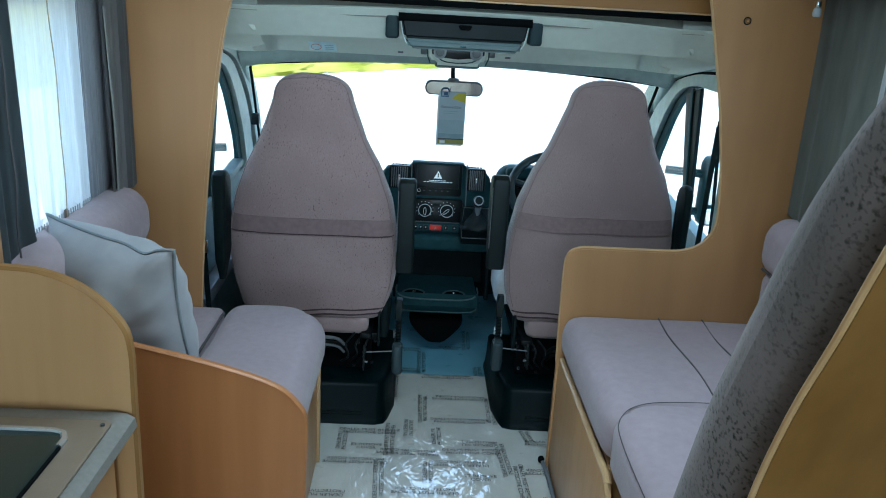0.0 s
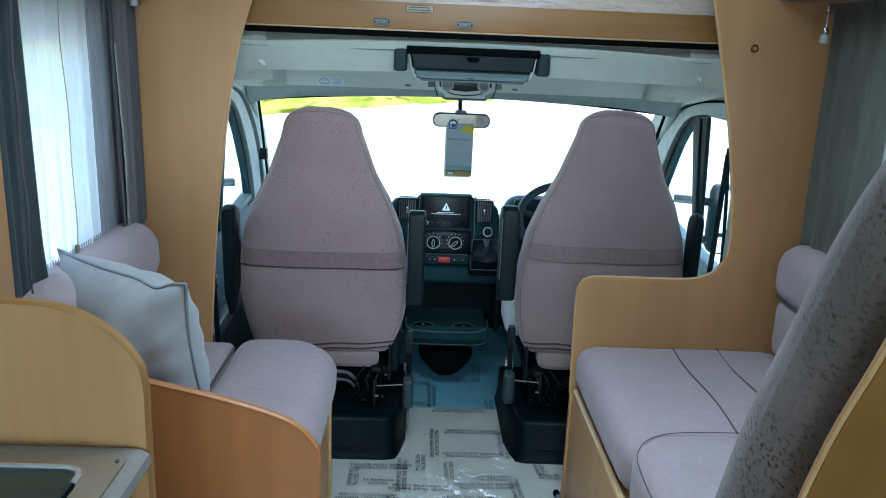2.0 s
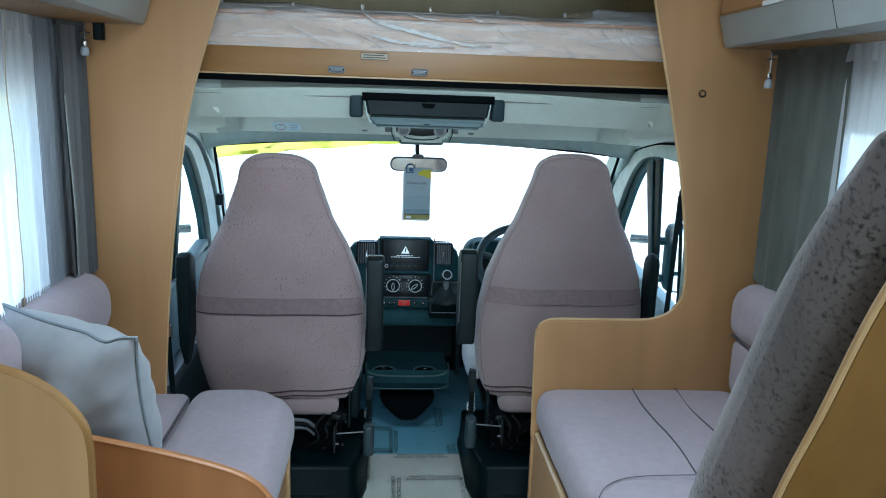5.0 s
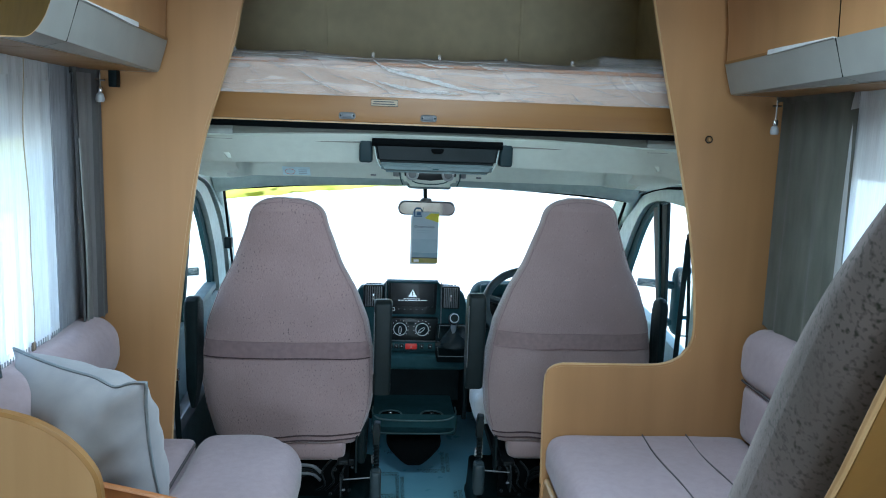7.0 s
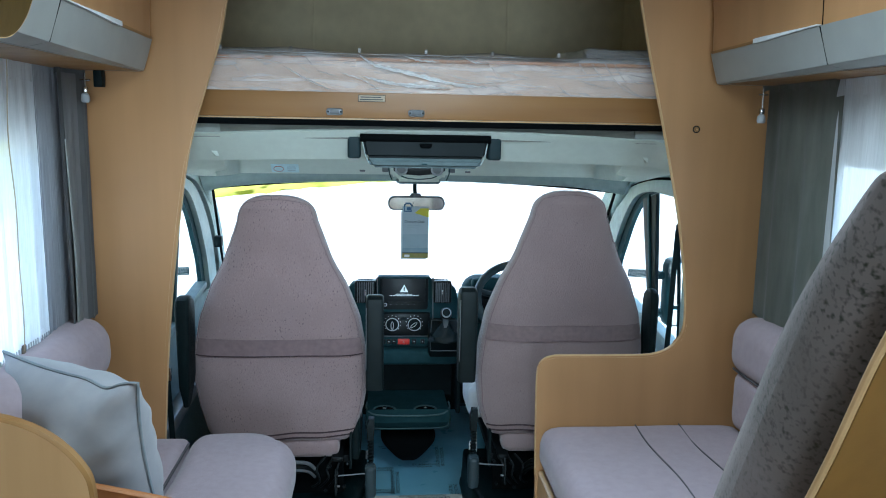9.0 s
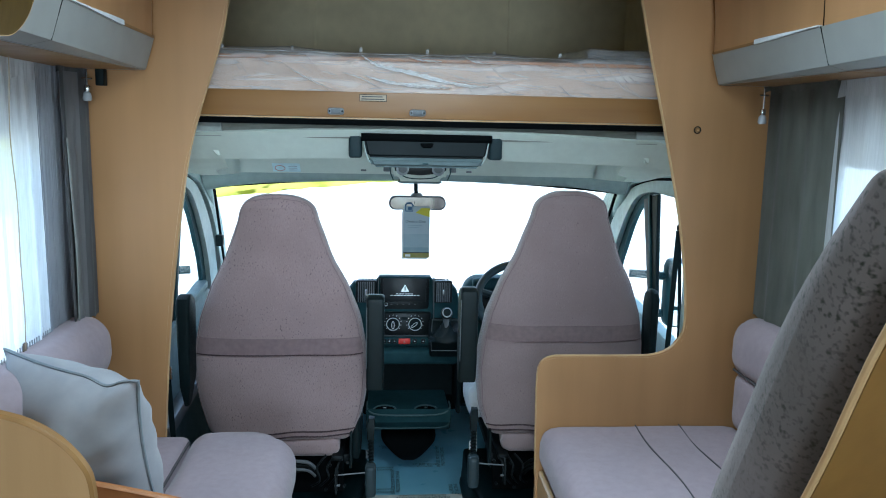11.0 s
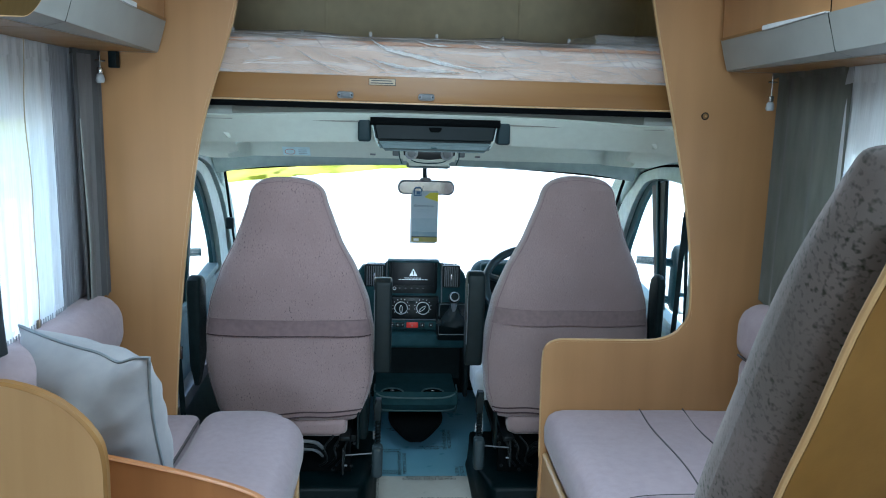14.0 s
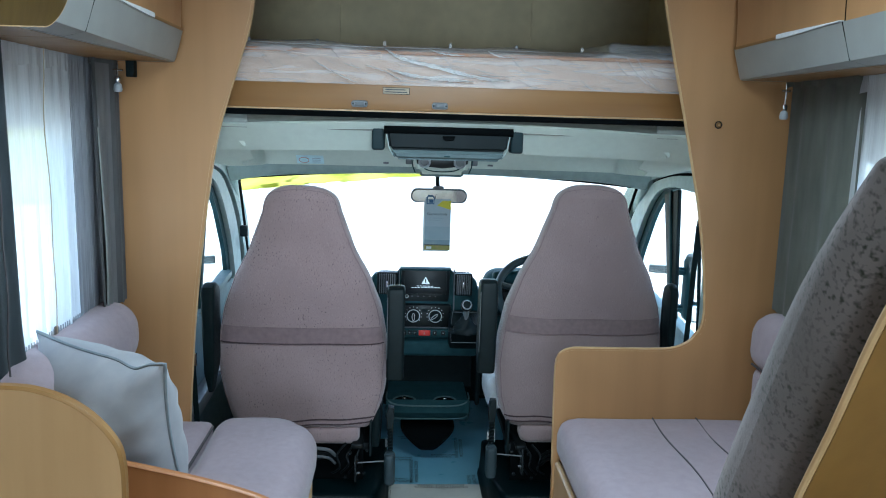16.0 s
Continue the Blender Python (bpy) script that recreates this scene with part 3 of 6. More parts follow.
for i, x in enumerate((-0.279, -0.039)):
    lamp = part("lamp", box(x - 0.024, x + 0.024, 2.394, 2.402, 1.475, 1.495, 0.0075, 3), LAMP_BODY, bed, "small oval grey plastic lamp")
    part("lens", box(x - 0.014, x + 0.014, 2.3915, 2.396, 1.479, 1.491, 0.002), GREY_PL, lamp)
    for k in (-0.0185, 0.0185):
        part("screw", disc((x + k, 2.394, 1.485), (0, 1, 0), 0.0028, 0.003, 10), STEEL, lamp)
plate = part("label_plate", box(-0.2105, -0.1305, 2.3995, 2.402, 1.5155, 1.5355), STEEL, bed, "small metal-edged printed label")
part("card", box(-0.209, -0.132, 2.3985, 2.3996, 1.517, 1.534), BEIGE_CARD, plate)
for k, (a, b) in enumerate(((-0.203, -0.143), (-0.205, -0.138))):
    part("print_bar", box(a, b, 2.3980, 2.3986, 1.5275 - 0.007 * k, 1.5305 - 0.007 * k), INK, plate)

mt = thing("mattress", (0, 3.1, 1.49), "cream quilted mattress still in clear polythene", "mattress")
def quilt(p):
    q = 0.006 * abs(math.sin(p.x * 21 + 0.4 * math.sin(p.z * 30))) * abs(math.sin((p.z - 1.49) * 26))
    return Vector((p.x, p.y - q if p.y < 2.6 else p.y, p.z))
part("pad", soft_box(-0.98, 0.98, 2.425, 3.95, 1.492, 1.645, 0.03, 26, 0.0, 0.004, quilt), MATTRESS, mt)
part("edge_piping", tube([(x / 20, 2.424 + 0.003 * math.sin(x), 1.638) for x in range(-19, 20)], 0.006), WOOD_RED, mt, "pinkish corded edge")
def wrinkle(p):
    f = 0.010 * noise.noise(Vector((p.x * 7 + p.z * 9, p.z * 6, p.y * 4))) + 0.004 * noise.noise(Vector((p.x * 30 - p.z * 60, p.z * 20, 3)))
    up = 0.012 * noise.noise(Vector((p.x * 6, p.y * 5, 1.7))) if p.z > 1.63 else 0
    return Vector((p.x, p.y - f if p.y < 2.6 else p.y, p.z + up))
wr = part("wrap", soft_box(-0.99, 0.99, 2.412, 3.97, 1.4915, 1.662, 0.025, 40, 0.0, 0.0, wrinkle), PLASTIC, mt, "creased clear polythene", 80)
wr.visible_shadow = False
def glint_material(name, lo, hi):
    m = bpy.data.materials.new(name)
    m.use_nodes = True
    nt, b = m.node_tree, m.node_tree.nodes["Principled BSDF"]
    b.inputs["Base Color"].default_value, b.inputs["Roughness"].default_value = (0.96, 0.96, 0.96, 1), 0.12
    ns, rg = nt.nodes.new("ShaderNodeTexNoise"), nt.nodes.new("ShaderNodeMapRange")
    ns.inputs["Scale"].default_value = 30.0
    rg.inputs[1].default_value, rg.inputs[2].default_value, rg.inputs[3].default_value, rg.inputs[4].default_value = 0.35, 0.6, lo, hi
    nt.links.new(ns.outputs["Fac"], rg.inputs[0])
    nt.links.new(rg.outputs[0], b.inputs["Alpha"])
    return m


# Near-white folds carry the polythene's glints in their colour.
CREASE_GLINT, CREASE_GLINT_FAINT = glint_material("polythene_glint_fold", 0.55, 1.0), glint_material("faint_polythene_glint_fold", 0.05, 0.5)
random.seed(9)
def crease(pts, broad, mat):
    """A raised polythene fold along (x, z) of the mattress front, highlight painted white."""
    line, rows = smooth_line([(x, z, 0) for x, z in pts], 9), []
    for k, (x, z, _) in enumerate(line):
        w = broad * math.sin(math.pi * min(max(k / (len(line) - 1), 0.05), 0.95)) ** 0.6 * random.uniform(0.7, 1.25)
        z += 0.0012 * math.sin(k * 1.9 + x * 40)
        rows.append([(x, 2.407, z + w), (x, 2.399 + 0.002 * random.random(), z + 0.3 * w), (x, 2.407, z - w)])
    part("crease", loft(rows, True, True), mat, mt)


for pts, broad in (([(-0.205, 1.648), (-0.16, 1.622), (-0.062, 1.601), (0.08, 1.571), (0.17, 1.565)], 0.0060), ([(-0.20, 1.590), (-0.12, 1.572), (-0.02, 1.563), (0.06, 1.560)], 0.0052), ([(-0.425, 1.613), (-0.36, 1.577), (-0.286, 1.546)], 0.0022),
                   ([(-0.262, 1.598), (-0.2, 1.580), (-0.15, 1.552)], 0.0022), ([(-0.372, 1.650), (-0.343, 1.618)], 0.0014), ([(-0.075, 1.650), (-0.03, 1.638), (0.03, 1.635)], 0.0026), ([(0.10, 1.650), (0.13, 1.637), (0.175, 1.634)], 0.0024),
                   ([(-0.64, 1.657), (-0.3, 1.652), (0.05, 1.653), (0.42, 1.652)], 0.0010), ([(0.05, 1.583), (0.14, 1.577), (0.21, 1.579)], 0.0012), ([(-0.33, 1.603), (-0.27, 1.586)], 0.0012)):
    crease(pts, broad, CREASE_GLINT)
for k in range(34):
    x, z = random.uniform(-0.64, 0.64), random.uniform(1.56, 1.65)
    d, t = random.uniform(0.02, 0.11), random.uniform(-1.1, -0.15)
    crease([(x, z), (x + 0.5 * d * math.cos(t), max(1.548, z + 0.6 * d * math.sin(t))), (x + d * math.cos(t), max(1.546, z + d * math.sin(t)))], random.uniform(0.0008, 0.0022), CREASE_GLINT_FAINT)
for x in (-0.61, -0.408, -0.208, -0.011, 0.188, 0.389):
    part("tuft", soft_box(x - 0.005, x + 0.005, 2.43, 2.44, 1.656, 1.672, 0.004, 2), PLASTIC, mt)
folds = part("polythene_fold", soft_box(0.47, 0.72, 2.46, 2.9, 1.63, 1.694, 0.02, 12, 0, 0.014), PLASTIC, mt, "bunched clear polythene")

# ---- floor covers ----
def words(text, size, mat):
    c = bpy.data.curves.new("words", "FONT")
    c.body, c.size, c.align_x, c.align_y = text, size, "CENTER", "CENTER"
    c.space_line = 1.0
    tmp = bpy.data.objects.new("tmp", c)
    scene.collection.objects.link(tmp)
    me = bpy.data.meshes.new_from_object(tmp.evaluated_get(bpy.context.evaluated_depsgraph_get()))
    bpy.data.objects.remove(tmp)
    me.name = "print"
    me.materials.clear()
    me.materials.append(mat)
    return me


def film(name, x0, x1, y0, y1, z, mat, label, amp):
    bm = bmesh.new()
    nx, ny = int((x1 - x0) / 0.02), int((y1 - y0) / 0.02)
    bmesh.ops.create_grid(bm, x_segments=nx, y_segments=ny, size=0.5)
    for v in bm.verts:
        x, y = (x0 + x1) / 2 + v.co.x * (x1 - x0), (y0 + y1) / 2 + v.co.y * (y1 - y0)
        h = abs(noise.noise(Vector((x * 5, y * 2.4, 3.1)))) + 0.5 * abs(noise.noise(Vector((x * 13 + y * 6, y * 9, 0.4))))
        v.co = Vector((x, y, z + amp * h))
    return tagged(part(name, bm, mat, None, "", 80), label, "floor cover")


cream = film("floor_film", -0.52, 0.52, 0.3, 2.960, -0.003, CREAM_FILM, "creased clear film over cream flooring, printed all over", 0.0025)
blue = film("cab_floor_film", -0.55, 0.6, 2.970, 4.1, -0.063, BLUE_FILM, "creased blue protective film on the cab floor, printed all over", 0.0025)
FULL, CUT, TAIL, HALF = "DEALER MUST REMOVE\nPROTECTIVE COVER", "ST REMOVE\nCOVER", "REMOVE\nCOVER", "DEALER MU\nPROTECTIVE"
PRINTS = {}
def print_on(host, text, x, y, z, turn, scale=1.0):
    if text not in PRINTS:
        PRINTS[text] = words(text, 0.0205, PRINT)
    o = new("print", PRINTS[text])
    o.parent = host
    o.matrix_local = pose(x, y, z, 0, 0, turn) @ Matrix.Diagonal((scale, scale, 1, 1))
for text, x, y, turn in ((FULL, 0.066, 2.58, 0), (FULL, 0.074, 2.757, 180), (FULL, -0.068, 2.665, 90), (FULL, 0.184, 2.668, 270), (FULL, -0.184, 2.84, 90), (FULL, 0.03, 2.935, 181),
                         (FULL, -0.255, 2.486, 0), (HALF, -0.12, 2.52, 270), (FULL, -0.182, 2.44, 90), (CUT, -0.26, 2.388, 0), (HALF, 0.122, 2.43, 180), (FULL, 0.105, 2.375, 2),
                         (TAIL, 0.30, 2.49, 100), (HALF, 0.345, 2.444, 0), (FULL, 0.25, 2.20, 272), (FULL, -0.208, 2.20, 92), (TAIL, 0.305, 2.266, 180), (HALF, -0.365, 2.113, 180),
                         (FULL, -0.29, 2.30, 180), (FULL, 0.045, 2.30, 181), (FULL, 0.204, 2.34, 95), (HALF, -0.05, 2.25, 90), (CUT, 0.12, 2.22, 0), (FULL, -0.06, 2.14, 180), (HALF, -0.345, 2.42, 90),
                         (FULL, 0.10, 2.08, 2), (FULL, -0.33, 2.02, 0), (FULL, 0.30, 2.02, 268), (CUT, -0.03, 2.02, 178), (FULL, -0.12, 2.36, 178), (HALF, -0.02, 2.47, 92)):
    print_on(cream, text, x, y, 0.0035, turn)
for text, x, y, turn in ((FULL, -0.072, 3.19, 90), (CUT, 0.061, 3.346, 0), (FULL, 0.136, 3.44, 88), (TAIL, -0.118, 3.315, 0), (TAIL, -0.12, 3.108, 180), (CUT, 0.04, 3.02, 181), (FULL, -0.03, 3.55, 2), (HALF, 0.17, 3.10, 90)):
    print_on(blue, text, x, y, -0.0555, turn, 1.05)
# the pipe along the bench
fp = thing("floor_pipe", (0.33, 2.0, 0.012), "grey pipe lying on the floor along the bench", "pipe")
part("hose", tube(smooth_line([(0.332, 2.315, 0.012), (0.337, 2.25, 0.010), (0.339, 2.1, 0.009), (0.338, 1.9, 0.009), (0.339, 1.7, 0.009)], 5), 0.007, 10), GREY_PL, fp)
part("end_cap", soft_box(0.318, 0.340, 2.312, 2.338, 0.002, 0.026, 0.011, 5), RUBBER, fp, "black end cap")

# ---- cab shell ----
def arch(x):
    """Height of the headlining's rounded rear edge."""
    return 1.434 - 0.019 * min(1.0, (x / 0.62) ** 2)


def step(v, lo, hi):
    k = min(max((v - lo) / (hi - lo), 0.0), 1.0)
    return k * k * (3 - 2 * k)


def roof_z(x, y):
    """Height of the cab headlining: a panel sloping to a crease, a sunken band ahead of it, and cheeks that run on past the crease."""
    a = abs(x)
    panel = float(np.interp(y, [2.42, 2.432, 2.45, 2.47, 2.49, 2.5025, 2.53, 2.575, 2.60, 2.66, 3.06], [1.434, 1.421, 1.402, 1.380, 1.357, 1.343, 1.325, 1.302, 1.292, 1.272, 1.250]))
    z = panel
    if y > 2.503:
        band = float(np.interp(y, [2.50, 2.61, 2.75, 2.90, 2.95, 2.985, 3.0, 3.06], [1.398, 1.388, 1.364, 1.332, 1.298, 1.270, 1.257, 1.256]))
        lim = 0.606 + 0.05 * step(y, 2.56, 2.62)
        z = band + (panel - band) * step(a, lim, lim + 0.016)
    z += (arch(x) - 1.434) * min(max((2.60 - y) / 0.18, 0.0), 1.0)
    z -= 1.4 * max(0.0, a - 0.68) ** 2
    w = step(a, 0.70, 0.86)
    z = z * (1 - w) + w * float(np.interp(y, [2.42, 2.82, 2.99, 3.06], [1.315, 1.30, 1.272, 1.25]))
    return z + 0.018 * (1 - (x / 0.75) ** 2) * max(0.0, y - 2.86)


bm = bmesh.new()
xs = np.linspace(-0.90, 0.90, 301)
ys = list(np.linspace(2.42, 2.502, 24)) + [2.504] + list(np.linspace(2.512, 2.62, 22)) + list(np.linspace(2.64, 3.0, 44))
rows = [[(x, 2.47, arch(x) + 0.008) for x in xs], [(x, 2.426, arch(x) + 0.004) for x in xs]]
rows += [[(x, y, roof_z(x, y)) for x in xs] for y in ys]
rows += [[(x, 3.004, roof_z(x, 3.0) + 0.003) for x in xs], [(x, 3.004, roof_z(x, 3.0) + 0.02) for x in xs]]
loft(rows, False, False, bm)
single("headlining", bm, LINER, "pale moulded headlining over the cab with a sunken band above the windscreen", "headlining", kind="structure", sharp=40)
# unseen tin roof added above the headlining, so that no daylight leaks in
bm = box(-1.0, 1.0, 2.48, 3.3, 1.452, 1.466)
single("cab_roof", bm, LINER_TRIM, "plain unseen roof skin over the cab, added against light leaks", "roof", kind="structure")
bm = box(-0.95, 0.95, 2.404, 2.418, 1.4445, 1.4620, 0.002)
single("seal", bm, RUBBER, "black rubber seal under the bed board", "seal", kind="structure")
bm = box(-0.95, 0.95, 2.4030, 2.4185, 1.4625, 1.4665)
single("trim_bed", bm, WOOD_EDGE, "thin pale strip between bed board and seal", "trim", kind="structure")
bm = bmesh.new()
box(-0.97, 0.97, 2.440, 2.452, 1.405, 1.4440, 0.002, bm=bm)
single("trim_roof", bm, TRIM_ROOF, "grey trim strip below the seal", "trim", kind="structure")
bm = bmesh.new()
for x0, x1 in ((-0.96, -0.617), (0.637, 0.96)):
    box(x0, x1, 2.4285, 2.4385, 1.405, 1.4440, 0.001, 2, bm=bm)
single("trim_corner", bm, TRIM_CORNER, "pale corner panels beside the headlining", "trim", kind="structure")


def pillar(s):
    """Windscreen pillar with its trim."""
    w = s
    k = 1.09 if s > 0 else 1.12
    pts = [(0.772, 3.03, 1.195), (0.80, 3.2, 1.095), (0.835, 3.42, 0.965), (0.87, 3.66, 0.82), (0.89, 3.85, 0.70)]
    rings = []
    for x, y, z in [(0.745, 2.93, 1.255)] + pts:
        x, y, z = s * ((s * x + 0.145) * k - 0.145), y * k, 1.478 + (z - 1.478) * k
        rings.append([(w * (x + 0.027 + 0.032 * math.cos(a)), y, z + 0.01 + 0.036 * math.sin(a)) for a in [k * math.pi / 6 for k in range(12)]])
    return loft(rings)


for nm, s in (("pillar_west", -1), ("pillar_east", 1)):
    single(nm, pillar(s), LINER_TRIM, "pale moulded windscreen pillar trim", "pillar", kind="structure")
# windscreen header
hd = smooth_line([(-0.80, 3.05, 1.188), (-0.69, 3.06, 1.208), (-0.5, 3.07, 1.222), (0, 3.08, 1.234), (0.5, 3.07, 1.224), (0.69, 3.06, 1.21), (0.80, 3.05, 1.192)], 5)
bm = loft([[(x, y - 0.055, z + 0.055), (x, y - 0.035, z + 0.022), (x, y - 0.022, z + 0.004), (x, y, z - 0.004), (x, y + 0.02, z + 0.002), (x, y + 0.02, z + 0.04)] for x, y, z in hd])
single("trim_header", bm, HEADER, "grey-green rail along the top of the windscreen", "trim", kind="structure")
ws = thing("windscreen", (0, 3.5, 0.7), "large raked clear windscreen", "windscreen", kind="structure")
bm = bmesh.new()
top = [(-0.80 + 1.6 * i / 16, 3.085 + 0.02 * (1 - (i / 8 - 1) ** 2), 1.20 + 0.04 * (1 - (i / 8 - 1) ** 2)) for i in range(17)]
bot = [(-0.92 + 1.84 * i / 16, 3.92 + 0.16 * (1 - (i / 8 - 1) ** 2), 0.66) for i in range(17)]
bm = loft([top, bot], False, False)
g = part("pane", bm, GLASS, ws)
g.visible_shadow = False
part("seal", tube([(x, y - 0.012, z - 0.006) for x, y, z in top], 0.005, 6), RUBBER, ws, "black bonded glass edge")
for p, q in ((top[0], bot[0]), (top[-1], bot[-1])):
    d = -1 if p[0] > 0 else 1
    part("seal", tube([(p[0] + 0.026 * d + (q[0] - p[0]) * k / 8, p[1] - 0.01 + (q[1] - p[1]) * k / 8, p[2] - 0.012 + (q[2] - p[2]) * k / 8) for k in range(9)], 0.006, 6), RUBBER, ws, "black bonded glass edge")

# ---- cab doors ----
def cab_door(s, name):
    x = 0.90
    d = thing(name, (s * x, 3.0, 0.0), "cab door with dark window frame and %s lining" % ("pale grey" if s > 0 else "mid grey"), "door", kind="structure")
    X = lambda v: s * v
    def slab(outline, x0, x1, r=0.004, bm=None):
        a, b = sorted((X(x0), X(x1)))
        return prism(outline, "x", a, b, r, 2, bm)
    # lower door lining
    low = [(2.50, -0.1), (3.85, -0.1), (3.80, 0.73), (3.42, 0.715), (2.50, 0.66)]
    # Linings match; the west one is coloured darker to follow its shading.
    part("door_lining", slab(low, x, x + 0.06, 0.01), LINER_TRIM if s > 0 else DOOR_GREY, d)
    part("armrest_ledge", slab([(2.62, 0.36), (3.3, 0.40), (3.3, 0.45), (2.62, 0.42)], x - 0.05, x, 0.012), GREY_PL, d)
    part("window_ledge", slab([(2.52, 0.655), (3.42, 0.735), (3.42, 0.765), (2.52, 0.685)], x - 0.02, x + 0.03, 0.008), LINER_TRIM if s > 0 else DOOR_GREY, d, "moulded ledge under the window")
    # bands round the window, from the outside in
    O = [(2.50, 1.40), (2.70, 1.40), (2.86, 1.39), (3.06, 1.36), (3.32, 1.30), (3.48, 1.20), (3.62, 1.08), (3.74, 0.92), (3.80, 0.74)]
    S = [(2.50, 1.29), (2.70, 1.283), (2.82, 1.276), (2.99, 1.258), (3.23, 1.208), (3.37, 1.137), (3.50, 1.035), (3.60, 0.90), (3.66, 0.74)]
    F = [(2.50, 1.225), (2.70, 1.222), (2.82, 1.22), (2.99, 1.214), (3.17, 1.183), (3.30, 1.10), (3.42, 0.97), (3.49, 0.85), (3.54, 0.72)]
    G = [(2.50, 1.20), (2.70, 1.207), (2.82, 1.209), (2.97, 1.204), (3.10, 1.165), (3.22, 1.07), (3.32, 0.94), (3.38, 0.85), (3.43, 0.70)]
    F = [tuple(Vector(u) * 0.55 + Vector(v) * 0.45) for u, v in zip(F, G)]
    def lerp(p, q, k):
        return [tuple(Vector(u) * (1 - k) + Vector(v) * k) for u, v in zip(p, q)]
    for nm, i, o, x0, x1, m, lb in (("window_frame", G, F, x + 0.0, x + 0.018, DASH, "dark teal window frame"), ("inner_surround", F, lerp(F, S, 0.82), x - 0.02, x + 0.03, LINER_TRIM, "pale grey band inside the seal"),
                                    ("seal", lerp(F, S, 0.82), S, x - 0.012, x + 0.02, RUBBER, "black door seal"), ("outer_surround", S, O, x - 0.03, x + 0.06, LINER_TRIM, "pale grey door opening trim")):
        i, o = smooth_line(i, 4), smooth_line(o, 4)
        part(nm, loft([[(X(x0), *a), (X(x0), *b), (X(x1), *b), (X(x1), *a)] for a, b in zip(i, o)]), m, d, lb)
    part("quarter_light_bar", slab([(2.875, 0.68), (2.945, 0.68), (3.10, 1.17), (2.945, 1.205)], x - 0.004, x + 0.012, 0.004), BLACK, d, "dark upright of the quarter light")
    part("bar_ridge", slab([(2.895, 0.68), (2.905, 0.68), (3.030, 1.190), (3.005, 1.198)], x - 0.012, x - 0.004, 0.003), DASH, d)
    g = part("pane", slab([(2.50, 0.67), (3.48, 0.72), (3.38, 0.90), (3.26, 1.07), (3.12, 1.185), (2.97, 1.212), (2.82, 1.215), (2.50, 1.21)], x + 0.022, x + 0.026, 0), GLASS, d)
    g.visible_shadow = False
    return d


cab_door(-1, "door_1")
cab_door(1, "door_2")
bm = bmesh.new()
for s in (-1, 1):
    a, b = sorted((s * 0.86, s * 0.99))
    box(a, b, BULK + 0.03, 2.55, -0.1, 1.46, 0.01, bm=bm)
single("pillar_rear", bm, LINER_TRIM, "pale grey door pillars behind the cab doors", "pillar", kind="structure")
bm = bmesh.new()
box(-0.99, 0.99, 4.15, 4.2, -0.2, 0.54, bm=bm)
for s in (-1, 1):
    a, b = sorted((s * 0.93, s * 0.99))
    box(a, b, 3.6, 4.2, -0.2, 0.60, bm=bm)
single("scuttle", bm, BLACK, "dark bulkhead ahead of the dashboard", "bulkhead", kind="structure")
bm = box(-0.95, 0.95, 4.25, 4.9, 0.1, 0.34, 0.05, 4)
single("bonnet", bm, WHITE, "white bonnet below the windscreen", "bonnet", kind="structure")


def door_mirror(s):
    m = thing("door_mirror", (s * 1.12, 3.35, 0.55), "large dark teal door mirror outside the cab window", "mirror", "door mirrors")
    span = lambda a, b: (min(s * a, s * b), max(s * a, s * b))
    part("housing", soft_box(*span(1.075, 1.175), 3.24, 3.34, 0.60, 0.90, 0.035, 6), SILVER_PAINT, m)
    part("reflector", box(*span(1.088, 1.162), 3.234, 3.241, 0.70, 0.885, 0.002), MIRROR, m)
    part("wide_reflector", box(*span(1.088, 1.162), 3.234, 3.241, 0.615, 0.685, 0.002), MIRROR, m, "small wide-angle glass")
    for z in (0.82, 0.655):
        part("arm", tube([(s * 0.94, 3.36, z), (s * 1.02, 3.33, z), (s * 1.09, 3.29, z)], 0.018), SILVER_PAINT, m)


door_mirror(-1)
door_mirror(1)


def seat_belt(s):
    b = thing("seat_belt", (s * 0.85, 2.62, 0.1), "black seat belt hanging from the door pillar", "seat belt", "seat belts")
    x = s * 0.858
    part("anchor", box(min(x, x + s * 0.024), max(x, x + s * 0.024), 2.59, 2.63, 1.095, 1.135, 0.008), RUBBER, b)
    part("height_slide", box(min(x, x + s * 0.012), max(x, x + s * 0.012), 2.60, 2.62, 1.145, 1.19, 0.003), BLACK, b)
    def strap(pts, w):
        return loft([[(px - w, py, pz), (px + w, py, pz), (px + w, py + 0.002, pz), (px - w, py + 0.002, pz)] for px, py, pz in smooth_line(pts, 5)])
    part("strap", strap([(x - s * 0.001, 2.60, 1.115), (x - s * 0.006, 2.60, 0.93), (x - s * 0.012, 2.60, 0.71), (x - s * 0.03, 2.60, 0.30), (x - s * 0.03, 2.60, 0.10)], 0.009), BLACK, b)
    part("return_strap", strap([(x + s * 0.004, 2.605, 1.10), (x + s * 0.026, 2.605, 0.77), (x + s * 0.032, 2.605, 0.30), (x + s * 0.03, 2.605, 0.10)], 0.006), BLACK, b)
    part("tongue", box(min(x - s * 0.032, x - s * 0.002), max(x - s * 0.032, x - s * 0.002), 2.590, 2.598, 0.60, 0.645, 0.003), CHROME, b, "bright metal tongue")


seat_belt(-1)
seat_belt(1)
